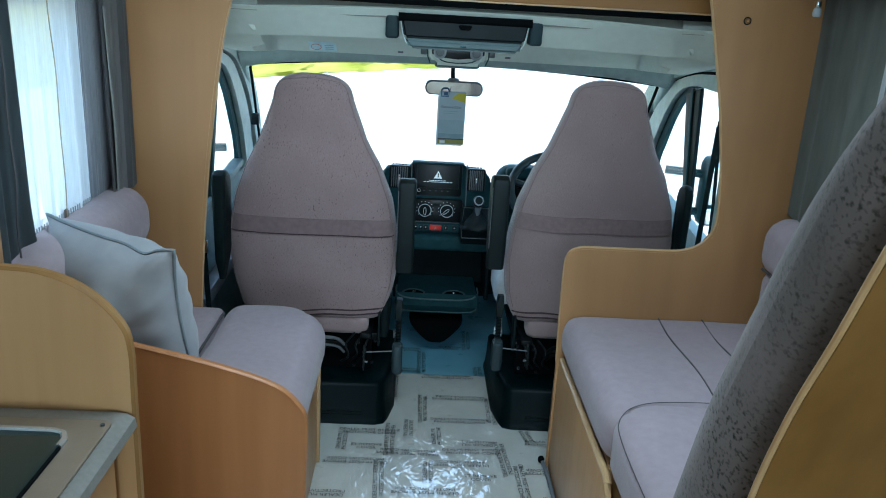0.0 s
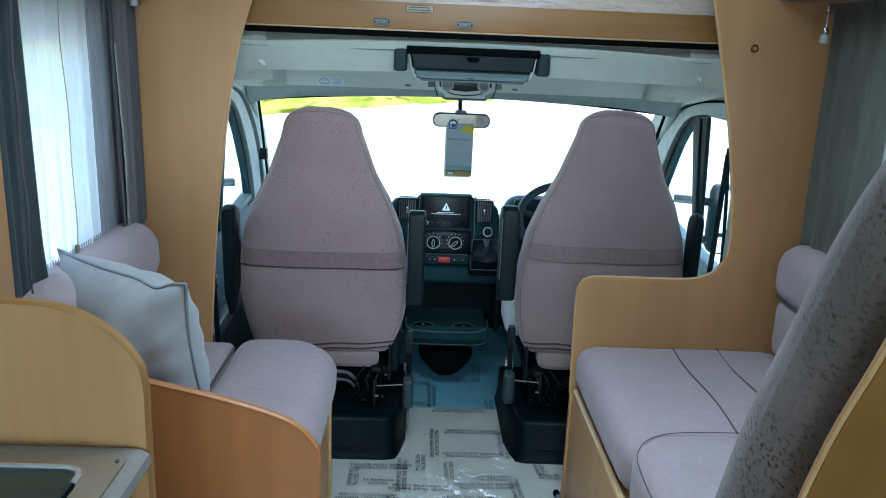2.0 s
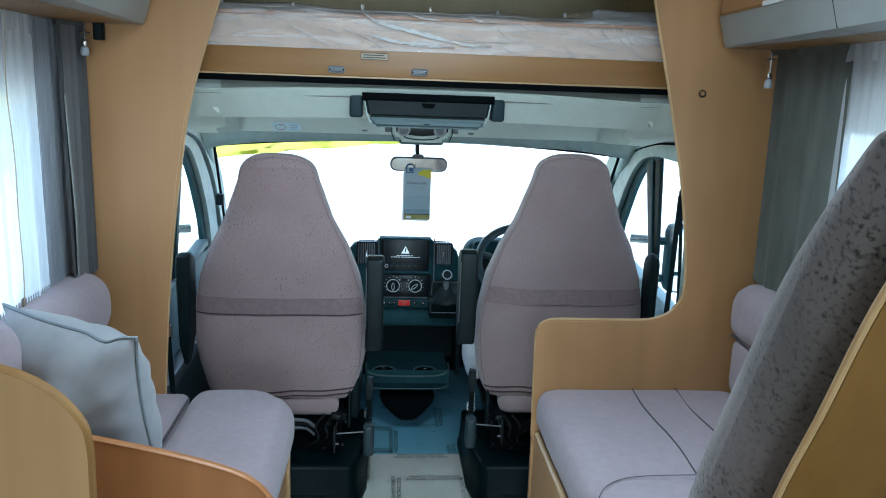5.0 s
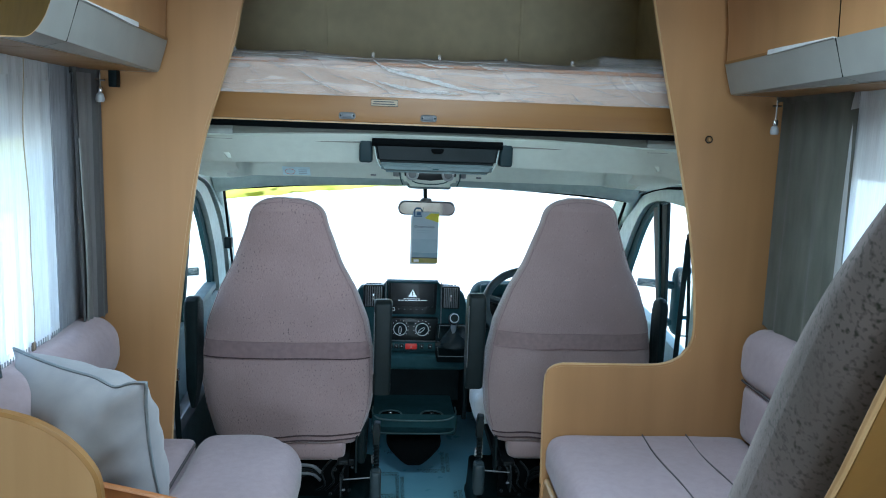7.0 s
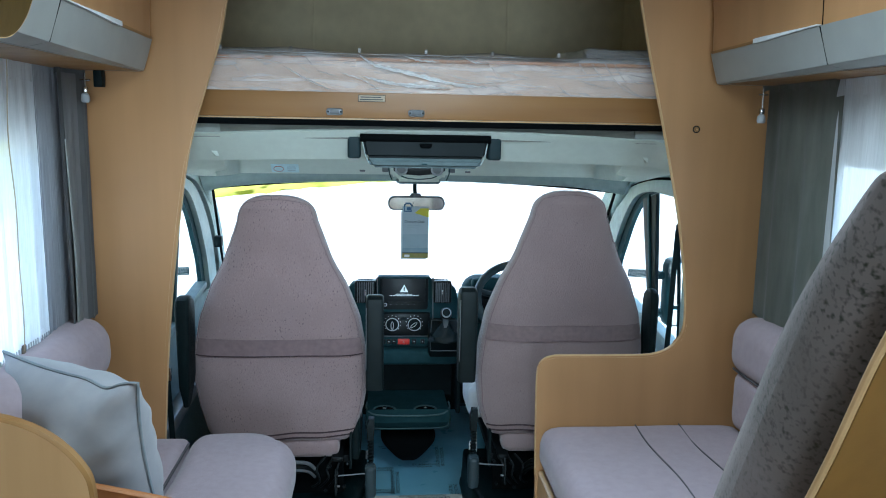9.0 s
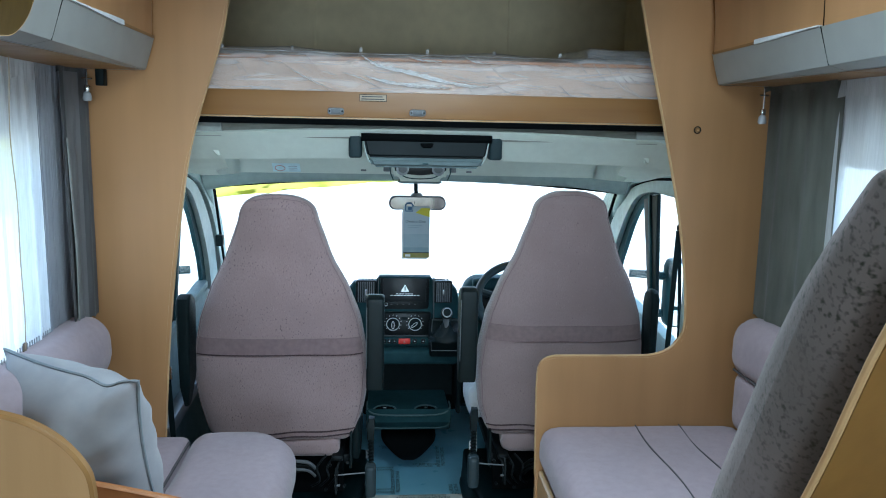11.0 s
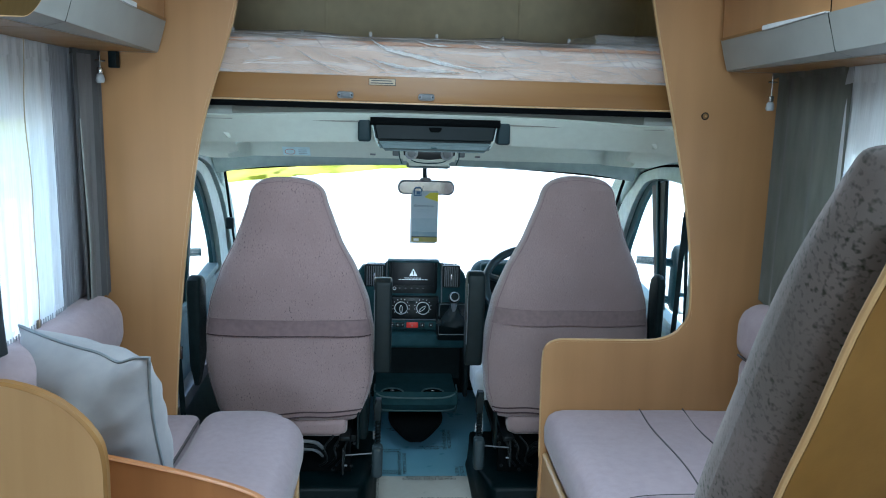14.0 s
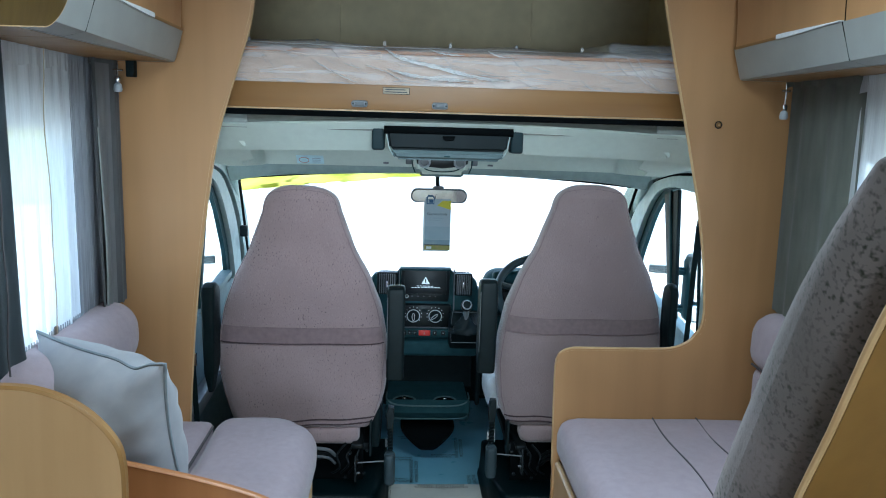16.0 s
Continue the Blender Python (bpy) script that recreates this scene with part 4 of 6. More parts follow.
# ---- cab things ----
def cab_seat(cx, inner, low, top, band_lo, band_hi, up):
    """Captain seat seen from behind, leaning slightly back. inner: the side towards the aisle, +1 or -1; up: how much higher the seat is set."""
    s = thing("captain_seat", (cx, 2.75, 0.0), "high-backed mauve chenille captain seat on a black swivel base", "seat", "cab seats")
    cloth_mat = SEAT if cx < 0 else SEAT_WORN
    def ry(z):
        return 2.60 + (0.75 - z) * 0.13 if z < 0.75 else 2.60 - (z - 0.75) * 0.10
    zs = [low, low + 0.013, low + 0.04, 0.48, 0.60, 0.70, 0.80, 0.915, 1.0, 1.07, 1.13, 1.25]
    zs = zs[:4] + [z + up * (z - 0.35) / 0.86 for z in zs[4:]]
    hw = [0.228, 0.243, 0.258, 0.281, 0.295, 0.287, 0.267, 0.224, 0.178, 0.152, 0.130, 0.118]
    def spine(z):
        return float(np.interp(z, zs, hw)) * (1 - max(0.0, (z - top + 0.128) / 0.1285) ** 4.5) ** 0.4
    def deep(z):
        f = min((z - low + 0.012) / 0.03, 1) * min((top + 0.008 - z) / 0.05, 1)
        return 0.145 * max(f, 0.25) ** 0.5 * (1 - 0.25 * min(max((z - 0.85) / 0.3, 0), 1))
    def ring(z, n=48, p=0.55):
        w, d, out = spine(z), deep(z), []
        y0 = ry(z) + (0.145 - d) * 0.35
        for k in range(n):
            a = 2 * math.pi * k / n
            c, q = math.cos(a), math.sin(a)
            v = Vector((cx + w * math.copysign(abs(c) ** p, c), y0 + d / 2 + d / 2 * math.copysign(abs(q) ** p, q), z))
            out.append(v + Vector(noise.noise_vector(v * 7.0)) * 0.0035)
        return out
    bk = part("backrest", loft([ring(z) for z in np.concatenate([np.linspace(low, top - 0.068, 46), np.linspace(top - 0.058, top - 0.002, 20)])]), cloth_mat, s)
    def skin(u, z, off=0.002):
        """A point on the rear face: u from -1 to 1 across."""
        d = deep(z)
        yy = max(0.0, 1 - abs(u) ** (2 / 0.55)) ** 0.275
        v = Vector((cx + spine(z) * u, ry(z) + (0.145 - d) * 0.35 + d / 2 - (d / 2 + off) * yy, z))
        return v + Vector(noise.noise_vector(v * 7.0)) * 0.0035
    for k in (1, -1):
        u = 0.945 if k == inner else 0.975
        part("piping", tube([skin(k * u, z, 0.0008) for z in np.linspace(low + 0.06, top - 0.17, 34)], 0.0014, 6), BAND, bk)
    crown = [skin(0.93, z, 0.0012) for z in np.linspace(top - 0.17, top - 0.035, 12)] + [skin(u, top - 0.026 + 0.014 * (1 - u * u), 0.0012) for u in np.linspace(0.9, -0.9, 15)] + [skin(-0.93, z, 0.0012) for z in np.linspace(top - 0.035, top - 0.17, 12)]
    part("crown_seam", tube(crown, 0.0010, 6), BAND, bk)
    part("band", loft([[skin(u, z - 0.004 * math.cos(u * 1.5), 0.003) for u in np.linspace(-0.96, 0.96, 41)] for z in np.linspace(band_lo, band_hi, 6)], False, False), BAND if cx < 0 else BAND_SOFT, bk, "darker sewn band")
    part("seam", tube([skin(u, band_lo - 0.004 * math.cos(u * 1.5), 0.003) for u in np.linspace(-0.96, 0.96, 41)], 0.0022 if cx < 0 else 0.0014, 6), SEAM if cx < 0 else BAND, bk)
    part("seam", tube([skin(u, band_hi - 0.004 * math.cos(u * 1.5), 0.003) for u in np.linspace(-0.96, 0.96, 41)], 0.0012, 6), BAND, bk)
    part("lower_flap", soft_box(cx - 0.175 + 0.02 * inner, cx + 0.175 + 0.02 * inner, 2.655, 2.75, low - 0.062, low + 0.016, 0.03, 8, 0, 0.005), cloth_mat, s)
    for z in (low + 0.018, low + 0.037):
        part("pleat", tube([skin(u, z + 0.007 * math.sin(u * 2 * inner) + 0.002 * math.sin(u * 9), 0.001) for u in np.linspace(-0.97, 0.97, 31)], 0.0028, 6), SEAM, bk)
    part("seat_pad", soft_box(cx - 0.27, cx + 0.27, 2.72, 3.2, 0.34 + up, 0.50 + up, 0.06, 10, 0.01, 0.004), cloth_mat, s)
    if cx > 0:
        # White card colour stands for sunlight on the seat's side bolster.
        part("sunlit_bolster", soft_box(cx - 0.306, cx - 0.235, 2.76, 3.0, 0.385, 0.505, 0.034, 8), PAPER, s, "cushion side coloured white for the sun on it")
        part("side_plate", prism([(2.70, 0.29), (2.78, 0.29), (2.80, 0.44), (2.72, 0.40)], "x", cx - 0.285, cx - 0.278, 0.002), LINER_TRIM, s, "pale teal side plate")
    part("side_shield", soft_box(cx + 0.235, cx + 0.27, 2.68, 3.05, 0.27, 0.44, 0.016, 6), BLACK, s)
    # armrests folded up beside the backrest
    for k in (1, -1):
        x = cx + k * (0.318 if cx < 0 and k == inner else 0.334 if k == inner else 0.305)
        z0, z1 = (0.552 + up, 0.888 + up) if k == inner else (0.50 + up, 0.885 + up)
        prof = [(2.562, z1 - 0.03), (2.572, z1 - 0.01), (2.595, z1), (2.625, z1 - 0.002), (2.652, z1 - 0.018), (2.664, z1 - 0.05), (2.665, z0 + 0.12), (2.64, z0 + 0.01), (2.62, z0), (2.585, z0 + 0.01), (2.568, z0 + 0.08)]
        outer = 0.006 if cx > 0 and k > 0 else 0.030 if k == inner else 0.024
        pad = prism(prof, "x", x - (0.030 if k == inner else 0.022), x + outer, 0.011, 4)
        if k != inner:
            for v in pad.verts:
                v.co.x = x + (v.co.x - x) * min(1.0, 0.25 + max(0.0, v.co.z - z0) / 0.16)
        ar = part("armrest", pad, ARM if k == inner else BLACK, s, "black armrest folded upright")
        if k == inner:
            part("edge_bead", tube([(x - 0.0285, 2.564, z1 - 0.035), (x - 0.0285, 2.568, z0 + 0.09)], 0.0016, 5), GREY_PL, ar)
    # swivel and slide mechanism
    part("slide_frame", box(cx - 0.23, cx + 0.23, 2.70, 3.15, 0.255, 0.285, 0.006), STEEL, s)
    for k in (-1, 1):
        part("slide_rail", box(cx + k * 0.19 - 0.02, cx + k * 0.19 + 0.02, 2.64, 3.2, 0.285, 0.305, 0.006), STEEL, s)
        part("bracket", prism([(2.66, 0.25), (2.72, 0.25), (2.75, 0.42), (2.70, 0.46), (2.665, 0.36)], "x", cx + k * 0.235 - 0.004, cx + k * 0.235 + 0.004, 0.002), BLACK, s)
    part("swivel_plate", disc((cx, 2.88, 0.235), (0, 0, 1), 0.2, 0.03, 32, 0.005), STEEL, s)
    return s


def seat_base(b, cx, k, up):
    """Moulded black box under the seat, and what hangs between the two; k: the side towards the aisle."""
    def plan(g, y0):
        e = lambda v: cx + k * v
        return [(e(-0.26), y0), (e(0.235), y0), (e(0.255 + g), y0 + 0.012), (e(0.268 + g), y0 + 0.05), (e(0.288 + g), y0 + 0.15), (e(0.288 + g), 3.06), (e(-0.26), 3.06)]
    rows = [[(x, y, z) for x, y in plan(g, y0)] for z, g, y0 in ((-0.003, 0.012, 2.538), (0.018, 0.010, 2.540), (0.024, 0.006, 2.546), (0.060, 0.003, 2.552), (0.064, 0.002, 2.555), (0.13, 0.0, 2.568), (0.142, -0.004, 2.578), (0.146, -0.014, 2.592))]
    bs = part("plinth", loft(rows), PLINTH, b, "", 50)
    for z in (0.034, 0.046):
        part("rib", tube([(cx - k * 0.22, 2.548, z), (cx + k * 0.19, 2.548, z)], 0.003, 6), PLINTH, bs)
    # Black box and sheet added to draw the deep shade under the seat.
    part("void_box", box(cx - 0.2, cx + 0.2, 2.70, 3.05, 0.146, 0.222, 0.01), RUBBER, b)
    part("void_sheet", box(cx - 0.22, cx + 0.21, 2.694, 2.699, 0.147, 0.30, 0.002), RUBBER, b)
    lx, dz = cx + k * (0.305 if cx < 0 else 0.297), 0.03 if up else 0.0
    lv = part("recline_lever", box(lx - 0.019, lx + 0.019, 2.615, 2.675, 0.156 + dz, 0.270 + dz, 0.013, 3), LEVER, b, "dark grey paddle lever")
    part("boss", disc((lx, 2.645, 0.252 + dz), (1, 0, 0), 0.023, 0.036, 20, 0.006), LEVER, lv)
    part("screw", disc((lx - k * 0.019, 2.63, 0.20 + dz), (1, 0, 0), 0.006, 0.006, 10), STEEL, lv)
    part("maker_tag", box(lx - k * 0.004 - 0.014, lx - k * 0.004 + 0.014, 2.700, 2.703, 0.268 + dz, 0.300 + dz, 0.001), PAPER if up else GREY_PL, b, "pale blue paper tag")
    for q, (z, r, m) in enumerate(((0.288, 0.0065, GREY_PL), (0.272, 0.005, STEEL), (0.258, 0.005, GREY_PL))):
        part("bent_pipe", tube(smooth_line([(cx - k * 0.16, 2.64, z), (cx - k * 0.05, 2.635, z + 0.004), (cx + k * 0.03, 2.64, z), (cx + k * 0.085, 2.66, z - 0.014), (cx + k * 0.11, 2.68, z - 0.045)], 5), r, 8), m if cx < 0 else STEEL, b, "bent grey pipe")
    part("lever_rod", tube([(cx + k * 0.18, 2.635, 0.236 + dz), (lx, 2.635, 0.246 + dz)], 0.0026, 6), GREY_PL, b, "bright rod")
    br = part("latch_plate", prism([(2.62, 0.17 + dz), (2.66, 0.165 + dz), (2.675, 0.245 + dz), (2.64, 0.262 + dz), (2.62, 0.235 + dz)], "x", cx + k * 0.185 - 0.004, cx + k * 0.185 + 0.004, 0.002), STEEL, b, "steel latch plate")
    part("pin", disc((cx + k * 0.19, 2.632, 0.20 + dz), (1, 0, 0), 0.004, 0.02, 12, 0.001), GREY_PL, br)
    coil = [(lx + 0.009 * math.cos(a), 2.66 + 0.009 * math.sin(a), 0.268 + dz + 0.0020 * a) for a in np.linspace(0, 46, 180)]
    part("coil", tube(coil, 0.0030, 5), BLACK, b)
    part("cable", tube([(lx, 2.66, 0.262 + dz), (lx, 2.66, 0.37 + dz)], 0.008, 8), RUBBER, b)
    part("lever_stalk", prism([(lx - 0.013, 0.36 + dz), (lx + 0.010, 0.36 + dz), (lx + 0.013, 0.40 + dz), (lx + 0.012, 0.437 + dz), (lx - 0.008, 0.439 + dz), (lx - 0.013, 0.41 + dz)], "y", 2.645, 2.68, 0.004), ARM, b)
    for q in range(3):
        part("linkage", tube(smooth_line([(cx + k * (0.10 + 0.03 * q), 2.65, 0.19), (cx + k * (0.13 + 0.03 * q), 2.63, 0.22 + 0.01 * q), (cx + k * (0.12 + 0.035 * q), 2.64, 0.265), (cx + k * (0.15 + 0.03 * q), 2.66, 0.30)], 4), 0.004, 6), STEEL, b)
    for q, z in ((0.150, 0.185), (0.215, 0.20), (0.165, 0.275), (0.225, 0.285)):
        part("bolt", disc((cx + k * q, 2.632, z), (0, 1, 0), 0.0055, 0.010, 8), STEEL, b)


seat_base(cab_seat(-0.477, 1, 0.350, 1.218, 0.680, 0.738, 0.0), -0.477, 1, 0.0)
seat_base(cab_seat(0.486, -1, 0.366, 1.242, 0.732, 0.786, 0.027), 0.486, -1, 0.027)

# dashboard
def dashboard():
    d = thing("dashboard", (0, 3.6, 0.0), "charcoal moulded dashboard with a tall centre stack", "dashboard")
    prof = [(3.50, 0.56), (3.46, 0.59), (3.49, 0.605), (3.60, 0.60), (3.95, 0.57), (4.12, 0.55), (4.12, 0.25), (3.72, 0.28), (3.58, 0.42), (3.52, 0.50)]
    part("body", prism(prof, "x", -0.93, 0.93, 0.02, 4), DASH, d)
    st = [(3.40, 0.42), (3.405, 0.55), (3.43, 0.66), (3.45, 0.750), (3.465, 0.772), (3.55, 0.735), (3.62, 0.735), (3.62, 0.40)]
    cs = part("centre_console", prism(st, "x", -0.161, 0.087, 0.008, 3), DASH, d)
    for o in ([(-0.160, 0.42), (-0.160, 0.760), (-0.225, 0.762), (-0.262, 0.752), (-0.285, 0.72), (-0.29, 0.66), (-0.28, 0.42)], [(0.086, 0.42), (0.086, 0.764), (0.13, 0.762), (0.168, 0.750), (0.193, 0.722), (0.203, 0.68), (0.200, 0.42)]):
        part("vent_pod", prism(o, "y", 3.432, 3.50, 0.012, 3), DASH, d)
    # binnacle hood ahead of the wheel
    bn = part("binnacle", soft_box(0.225, 0.69, 3.43, 3.60, 0.56, 0.775, 0.07, 12, 0, 0.0), DASH, d, "hooded instrument binnacle")
    part("dial_hood", soft_box(0.26, 0.655, 3.405, 3.47, 0.725, 0.782, 0.025, 8), DASH, bn)
    part("instrument_glass", box(0.275, 0.64, 3.424, 3.4295, 0.61, 0.74, 0.002), DASH_GLOSS, bn)
    part("passenger_shelf", box(-0.88, -0.29, 3.43, 3.52, 0.56, 0.585, 0.008), DASH, d)
    # head unit
    hu = part("head_unit", box(-0.144, 0.070, 3.425, 3.47, 0.628, 0.783, 0.008, 3), DASH_GLOSS, d, "gloss black touch-screen head unit")
    part("screen", box(-0.130, 0.056, 3.421, 3.4255, 0.672, 0.780, 0.002), SCREEN, hu)
    tri_o, tri_i = [(-0.055, 0.717), (-0.018, 0.717), (-0.0365, 0.750)], [(-0.0385, 0.723), (-0.0345, 0.723), (-0.034, 0.741), (-0.039, 0.741)]
    part("warning_triangle", prism(tri_o, "y", 3.4192, 3.4206, 0), GLOW, hu, "lit pale warning triangle")
    part("triangle_mark", prism(tri_i, "y", 3.4180, 3.4190, 0), SCREEN, hu)
    for a, b, z in ((-0.075, 0.000, 0.7075), (-0.100, 0.030, 0.7010)):
        n = 9 if a < -0.09 else 6
        for k in range(n):
            w = (b - a) / n
            part("text_bar", box(a + w * k, a + w * (k + 0.82), 3.4194, 3.4206, z - 0.0012, z + 0.0012), GLOW, hu)
    part("volume_ring", tube([(-0.118 + 0.0065 * math.cos(a), 3.4205, 0.660 + 0.0065 * math.sin(a)) for a in np.linspace(0, 6.283, 20)[:-1]], 0.0014, 5, True), WHITE_INK, hu)
    for k in range(5):
        part("key", box(-0.098 + 0.026 * k, -0.092 + 0.026 * k, 3.4235, 3.4255, 0.6585, 0.6615), GREY_PL, hu)
    # heater controls
    hp = part("heater_panel", box(-0.140, 0.078, 3.392, 3.44, 0.528, 0.628, 0.006), DASH_GLOSS, d, "gloss black heater panel")
    for x, a in ((-0.088, 90), (0.008, 40)):
        kn = part("dial", disc((x, 3.384, 0.583), (0, 1, 0), 0.027, 0.022, 28, 0.003), BLACK, hp)
        part("dial_ring", tube([(x + 0.0275 * math.cos(t), 3.374, 0.583 + 0.0275 * math.sin(t)) for t in np.linspace(0, 6.283, 28)[:-1]], 0.0019, 6, True), WHITE_INK, kn)
        u = Vector((math.cos(radians(a)), 0, math.sin(radians(a))))
        v = Vector((-u.z, 0, u.x))
        part("dial_grip", tube([Vector((x, 3.371, 0.583)) + u * (-0.004 + 0.017 * math.cos(t)) + v * 0.0055 * math.sin(t) for t in np.linspace(0, 6.283, 17)[:-1]], 0.0016, 6, True), WHITE_INK, kn)
        for t in range(-40, 221, 26):
            r = 0.036
            part("tick", box(x + r * math.cos(radians(t)) - 0.0016, x + r * math.cos(radians(t)) + 0.0016, 3.3900, 3.3922, 0.583 + r * math.sin(radians(t)) - 0.0016, 0.583 + r * math.sin(radians(t)) + 0.0016), WHITE_INK, hp)
    part("heater_slot", box(-0.052, -0.026, 3.3905, 3.3925, 0.598, 0.612), BLACK, hp)
    # switch strip
    sw = part("switch_strip", box(-0.150, 0.085, 3.380, 3.43, 0.486, 0.522, 0.006), DASH, d)
    part("hazard_switch", box(-0.063, -0.012, 3.374, 3.383, 0.493, 0.518, 0.003), RED, sw, "red hazard switch")
    part("hazard_mark", prism([(-0.043, 0.500), (-0.032, 0.500), (-0.0375, 0.510)], "y", 3.3728, 3.3738, 0), STICKER_RED, sw)
    for x in (-0.125, -0.102, -0.080, 0.008, 0.045):
        part("switch", box(x - 0.009, x + 0.009, 3.377, 3.382, 0.495, 0.516, 0.002), DASH_GLOSS, sw)
        part("switch_mark", box(x - 0.002, x + 0.002, 3.3762, 3.3772, 0.504, 0.508), WHITE_INK, sw)
    # air vents
    for x0, x1 in ((-0.252, -0.160), (0.092, 0.172)):
        v = part("air_vent", box(x0, x1, 3.425, 3.455, 0.665, 0.765, 0.008, 3), DASH_GLOSS, d)
        for k in range(8):
            x = x0 + 0.008 + (x1 - x0 - 0.016) * (k + 0.5) / 8
            part("slat", box(x - 0.0022, x + 0.0022, 3.416, 3.428, 0.672, 0.758), GREY_PL, v)
        part("thumb_tab", box((x0 + x1) / 2 - 0.004, (x0 + x1) / 2 + 0.004, 3.410, 3.418, 0.70, 0.73, 0.002), CHROME, v)
    for x in (-0.24, 0.092):
        for k in range(5):
            part("demist_slot", box(x + 0.014 * k, x + 0.014 * k + 0.009, 3.450, 3.470, 0.759, 0.7655), RUBBER, d)
    # gear lever on its console
    gp = part("gear_console", prism([(3.262, 0.50), (3.225, 0.582), (3.36, 0.602), (3.42, 0.60), (3.42, 0.47), (3.30, 0.46)], "x", 0.068, 0.198, 0.012, 3), BLACK, d)
    part("gaiter_frame", tube([(0.068, 3.222, 0.556), (0.078, 3.30, 0.622), (0.186, 3.30, 0.622), (0.202, 3.216, 0.562), (0.180, 3.238, 0.505), (0.072, 3.238, 0.505)], 0.002, 6, True), GREY_PL, gp, "grey gaiter frame")
    bt = []
    for z, r in zip(np.linspace(0.572, 0.66, 12), (0.060, 0.060, 0.055, 0.051, 0.043, 0.038, 0.031, 0.027, 0.022, 0.019, 0.016, 0.014)):
        bt.append([(0.130 + 1.12 * r * math.cos(t) * (1 + 0.10 * math.sin(5 * t + z * 160)), 3.23 + r * 0.75 * math.sin(t) * (1 + 0.10 * math.sin(4 * t - z * 120)) - 0.2 * (z - 0.6), z - 0.022) for t in np.linspace(0, 2 * math.pi, 29)[:-1]])
    part("gaiter", loft(bt), ARM, gp, "black leather gaiter", 25)
    part("lever", tube([(0.130, 3.22, 0.61), (0.130, 3.205, 0.662)], 0.012, 10), GREY_PL, gp)
    kb = part("knob", soft_box(0.106, 0.154, 3.175, 3.225, 0.650, 0.700, 0.024, 8), DASH_GLOSS, gp)
    part("knob_cap", disc((0.130, 3.186, 0.681), (0, -0.85, 0.5), 0.0195, 0.012, 24, 0.002), LAMP_GREY, gp, "bright knob cap")
    part("knob_badge", disc((0.130, 3.179, 0.685), (0, -0.85, 0.5), 0.0155, 0.006, 20), BLACK, gp)
    # Grey lines drawn where the stack's edges catch light.
    for x in (-0.153, 0.090):
        part("edge_highlight", tube([(x, 3.437, 0.782), (x, 3.424, 0.70), (x, 3.404, 0.60), (x, 3.392, 0.53)], 0.0028, 6), GREY_PL, cs)
    part("edge_highlight", tube([(-0.153, 3.392, 0.526), (0.090, 3.392, 0.526)], 0.0024, 6), GREY_PL, cs)
    part("screen_hood", box(-0.150, 0.076, 3.408, 3.46, 0.778, 0.787, 0.004), DASH, d)
    # open bin and cup tray below the stack
    part("bin_side", prism([(3.36, 0.18), (3.36, 0.44), (3.62, 0.46), (3.62, 0.18)], "x", -0.215, -0.195, 0.008), BLACK, d)
    part("bin_side", prism([(3.36, 0.18), (3.36, 0.44), (3.62, 0.46), (3.62, 0.18)], "x", 0.195, 0.215, 0.008), BLACK, d)
    part("bin_back", box(-0.195, 0.195, 3.58, 3.60, 0.18, 0.46), BLACK, d)
    part("bin_floor", box(-0.195, 0.195, 3.40, 3.58, 0.186, 0.190), RUBBER, d)
    part("bin_lip", box(-0.2, 0.2, 3.35, 3.42, 0.405, 0.475, 0.02, 4), DASH, d)
    lift = 0.028
    tr = bmesh.new()
    prism([(3.20, 0.235 + lift), (3.205, 0.175 + lift), (3.25, 0.125 + lift), (3.60, 0.115 + lift), (3.60, 0.185 + lift), (3.235, 0.185 + lift)], "x", -0.200, 0.160, 0.010, 3, tr)
    ct = part("cup_tray", tr, DASH, d)
    part("tray_lip", tube(smooth_line([(-0.195, 3.28, 0.238 + lift), (-0.193, 3.21, 0.232 + lift), (-0.15, 3.198, 0.212 + lift), (0.0, 3.196, 0.208 + lift), (0.11, 3.198, 0.212 + lift), (0.152, 3.21, 0.232 + lift), (0.155, 3.28, 0.238 + lift)], 5), 0.0036, 8), DASH_HIGHLIGHT, ct)
    part("tray_foot", tube(smooth_line([(-0.192, 3.206, 0.20 + lift), (-0.18, 3.212, 0.152 + lift), (-0.02, 3.222, 0.142 + lift), (0.135, 3.212, 0.152 + lift), (0.152, 3.206, 0.20 + lift)], 5), 0.0022, 8), DASH_HIGHLIGHT, ct)
    for x in (-0.120, 0.058):
        part("cup_rim", tube([(x + 0.048 * math.cos(t), 3.31 + 0.048 * math.sin(t), 0.192 + lift) for t in np.linspace(0, 6.283, 24)[:-1]], 0.004, 6, True), DASH_HIGHLIGHT, ct)
        part("cup_well", disc((x, 3.31, 0.188 + lift), (0, 0, 1), 0.045, 0.004, 24), RUBBER, ct)
        part("coin", soft_box(x - 0.009, x + 0.009, 3.30, 3.32, 0.19 + lift, 0.206 + lift, 0.005, 3), CHROME, ct, "small bright object in the cup well")
    # Black block shaped as the soft shadow below the cup tray.
    part("under_tray_shadow", soft_box(-0.165, 0.135, 3.26, 3.62, -0.012, 0.112, 0.06, 8, 0, 0, lambda p: Vector((-0.015 + (p.x + 0.015) * (0.12 + 0.88 * min(1, max(0, (p.z + 0.03) / 0.14))), p.y, p.z))), RUBBER, d)
    part("knee_bolster", prism([(3.50, 0.25), (3.46, 0.45), (3.50, 0.58), (3.60, 0.58), (3.66, 0.25)], "x", -0.90, -0.25, 0.02, 3), DASH, d)
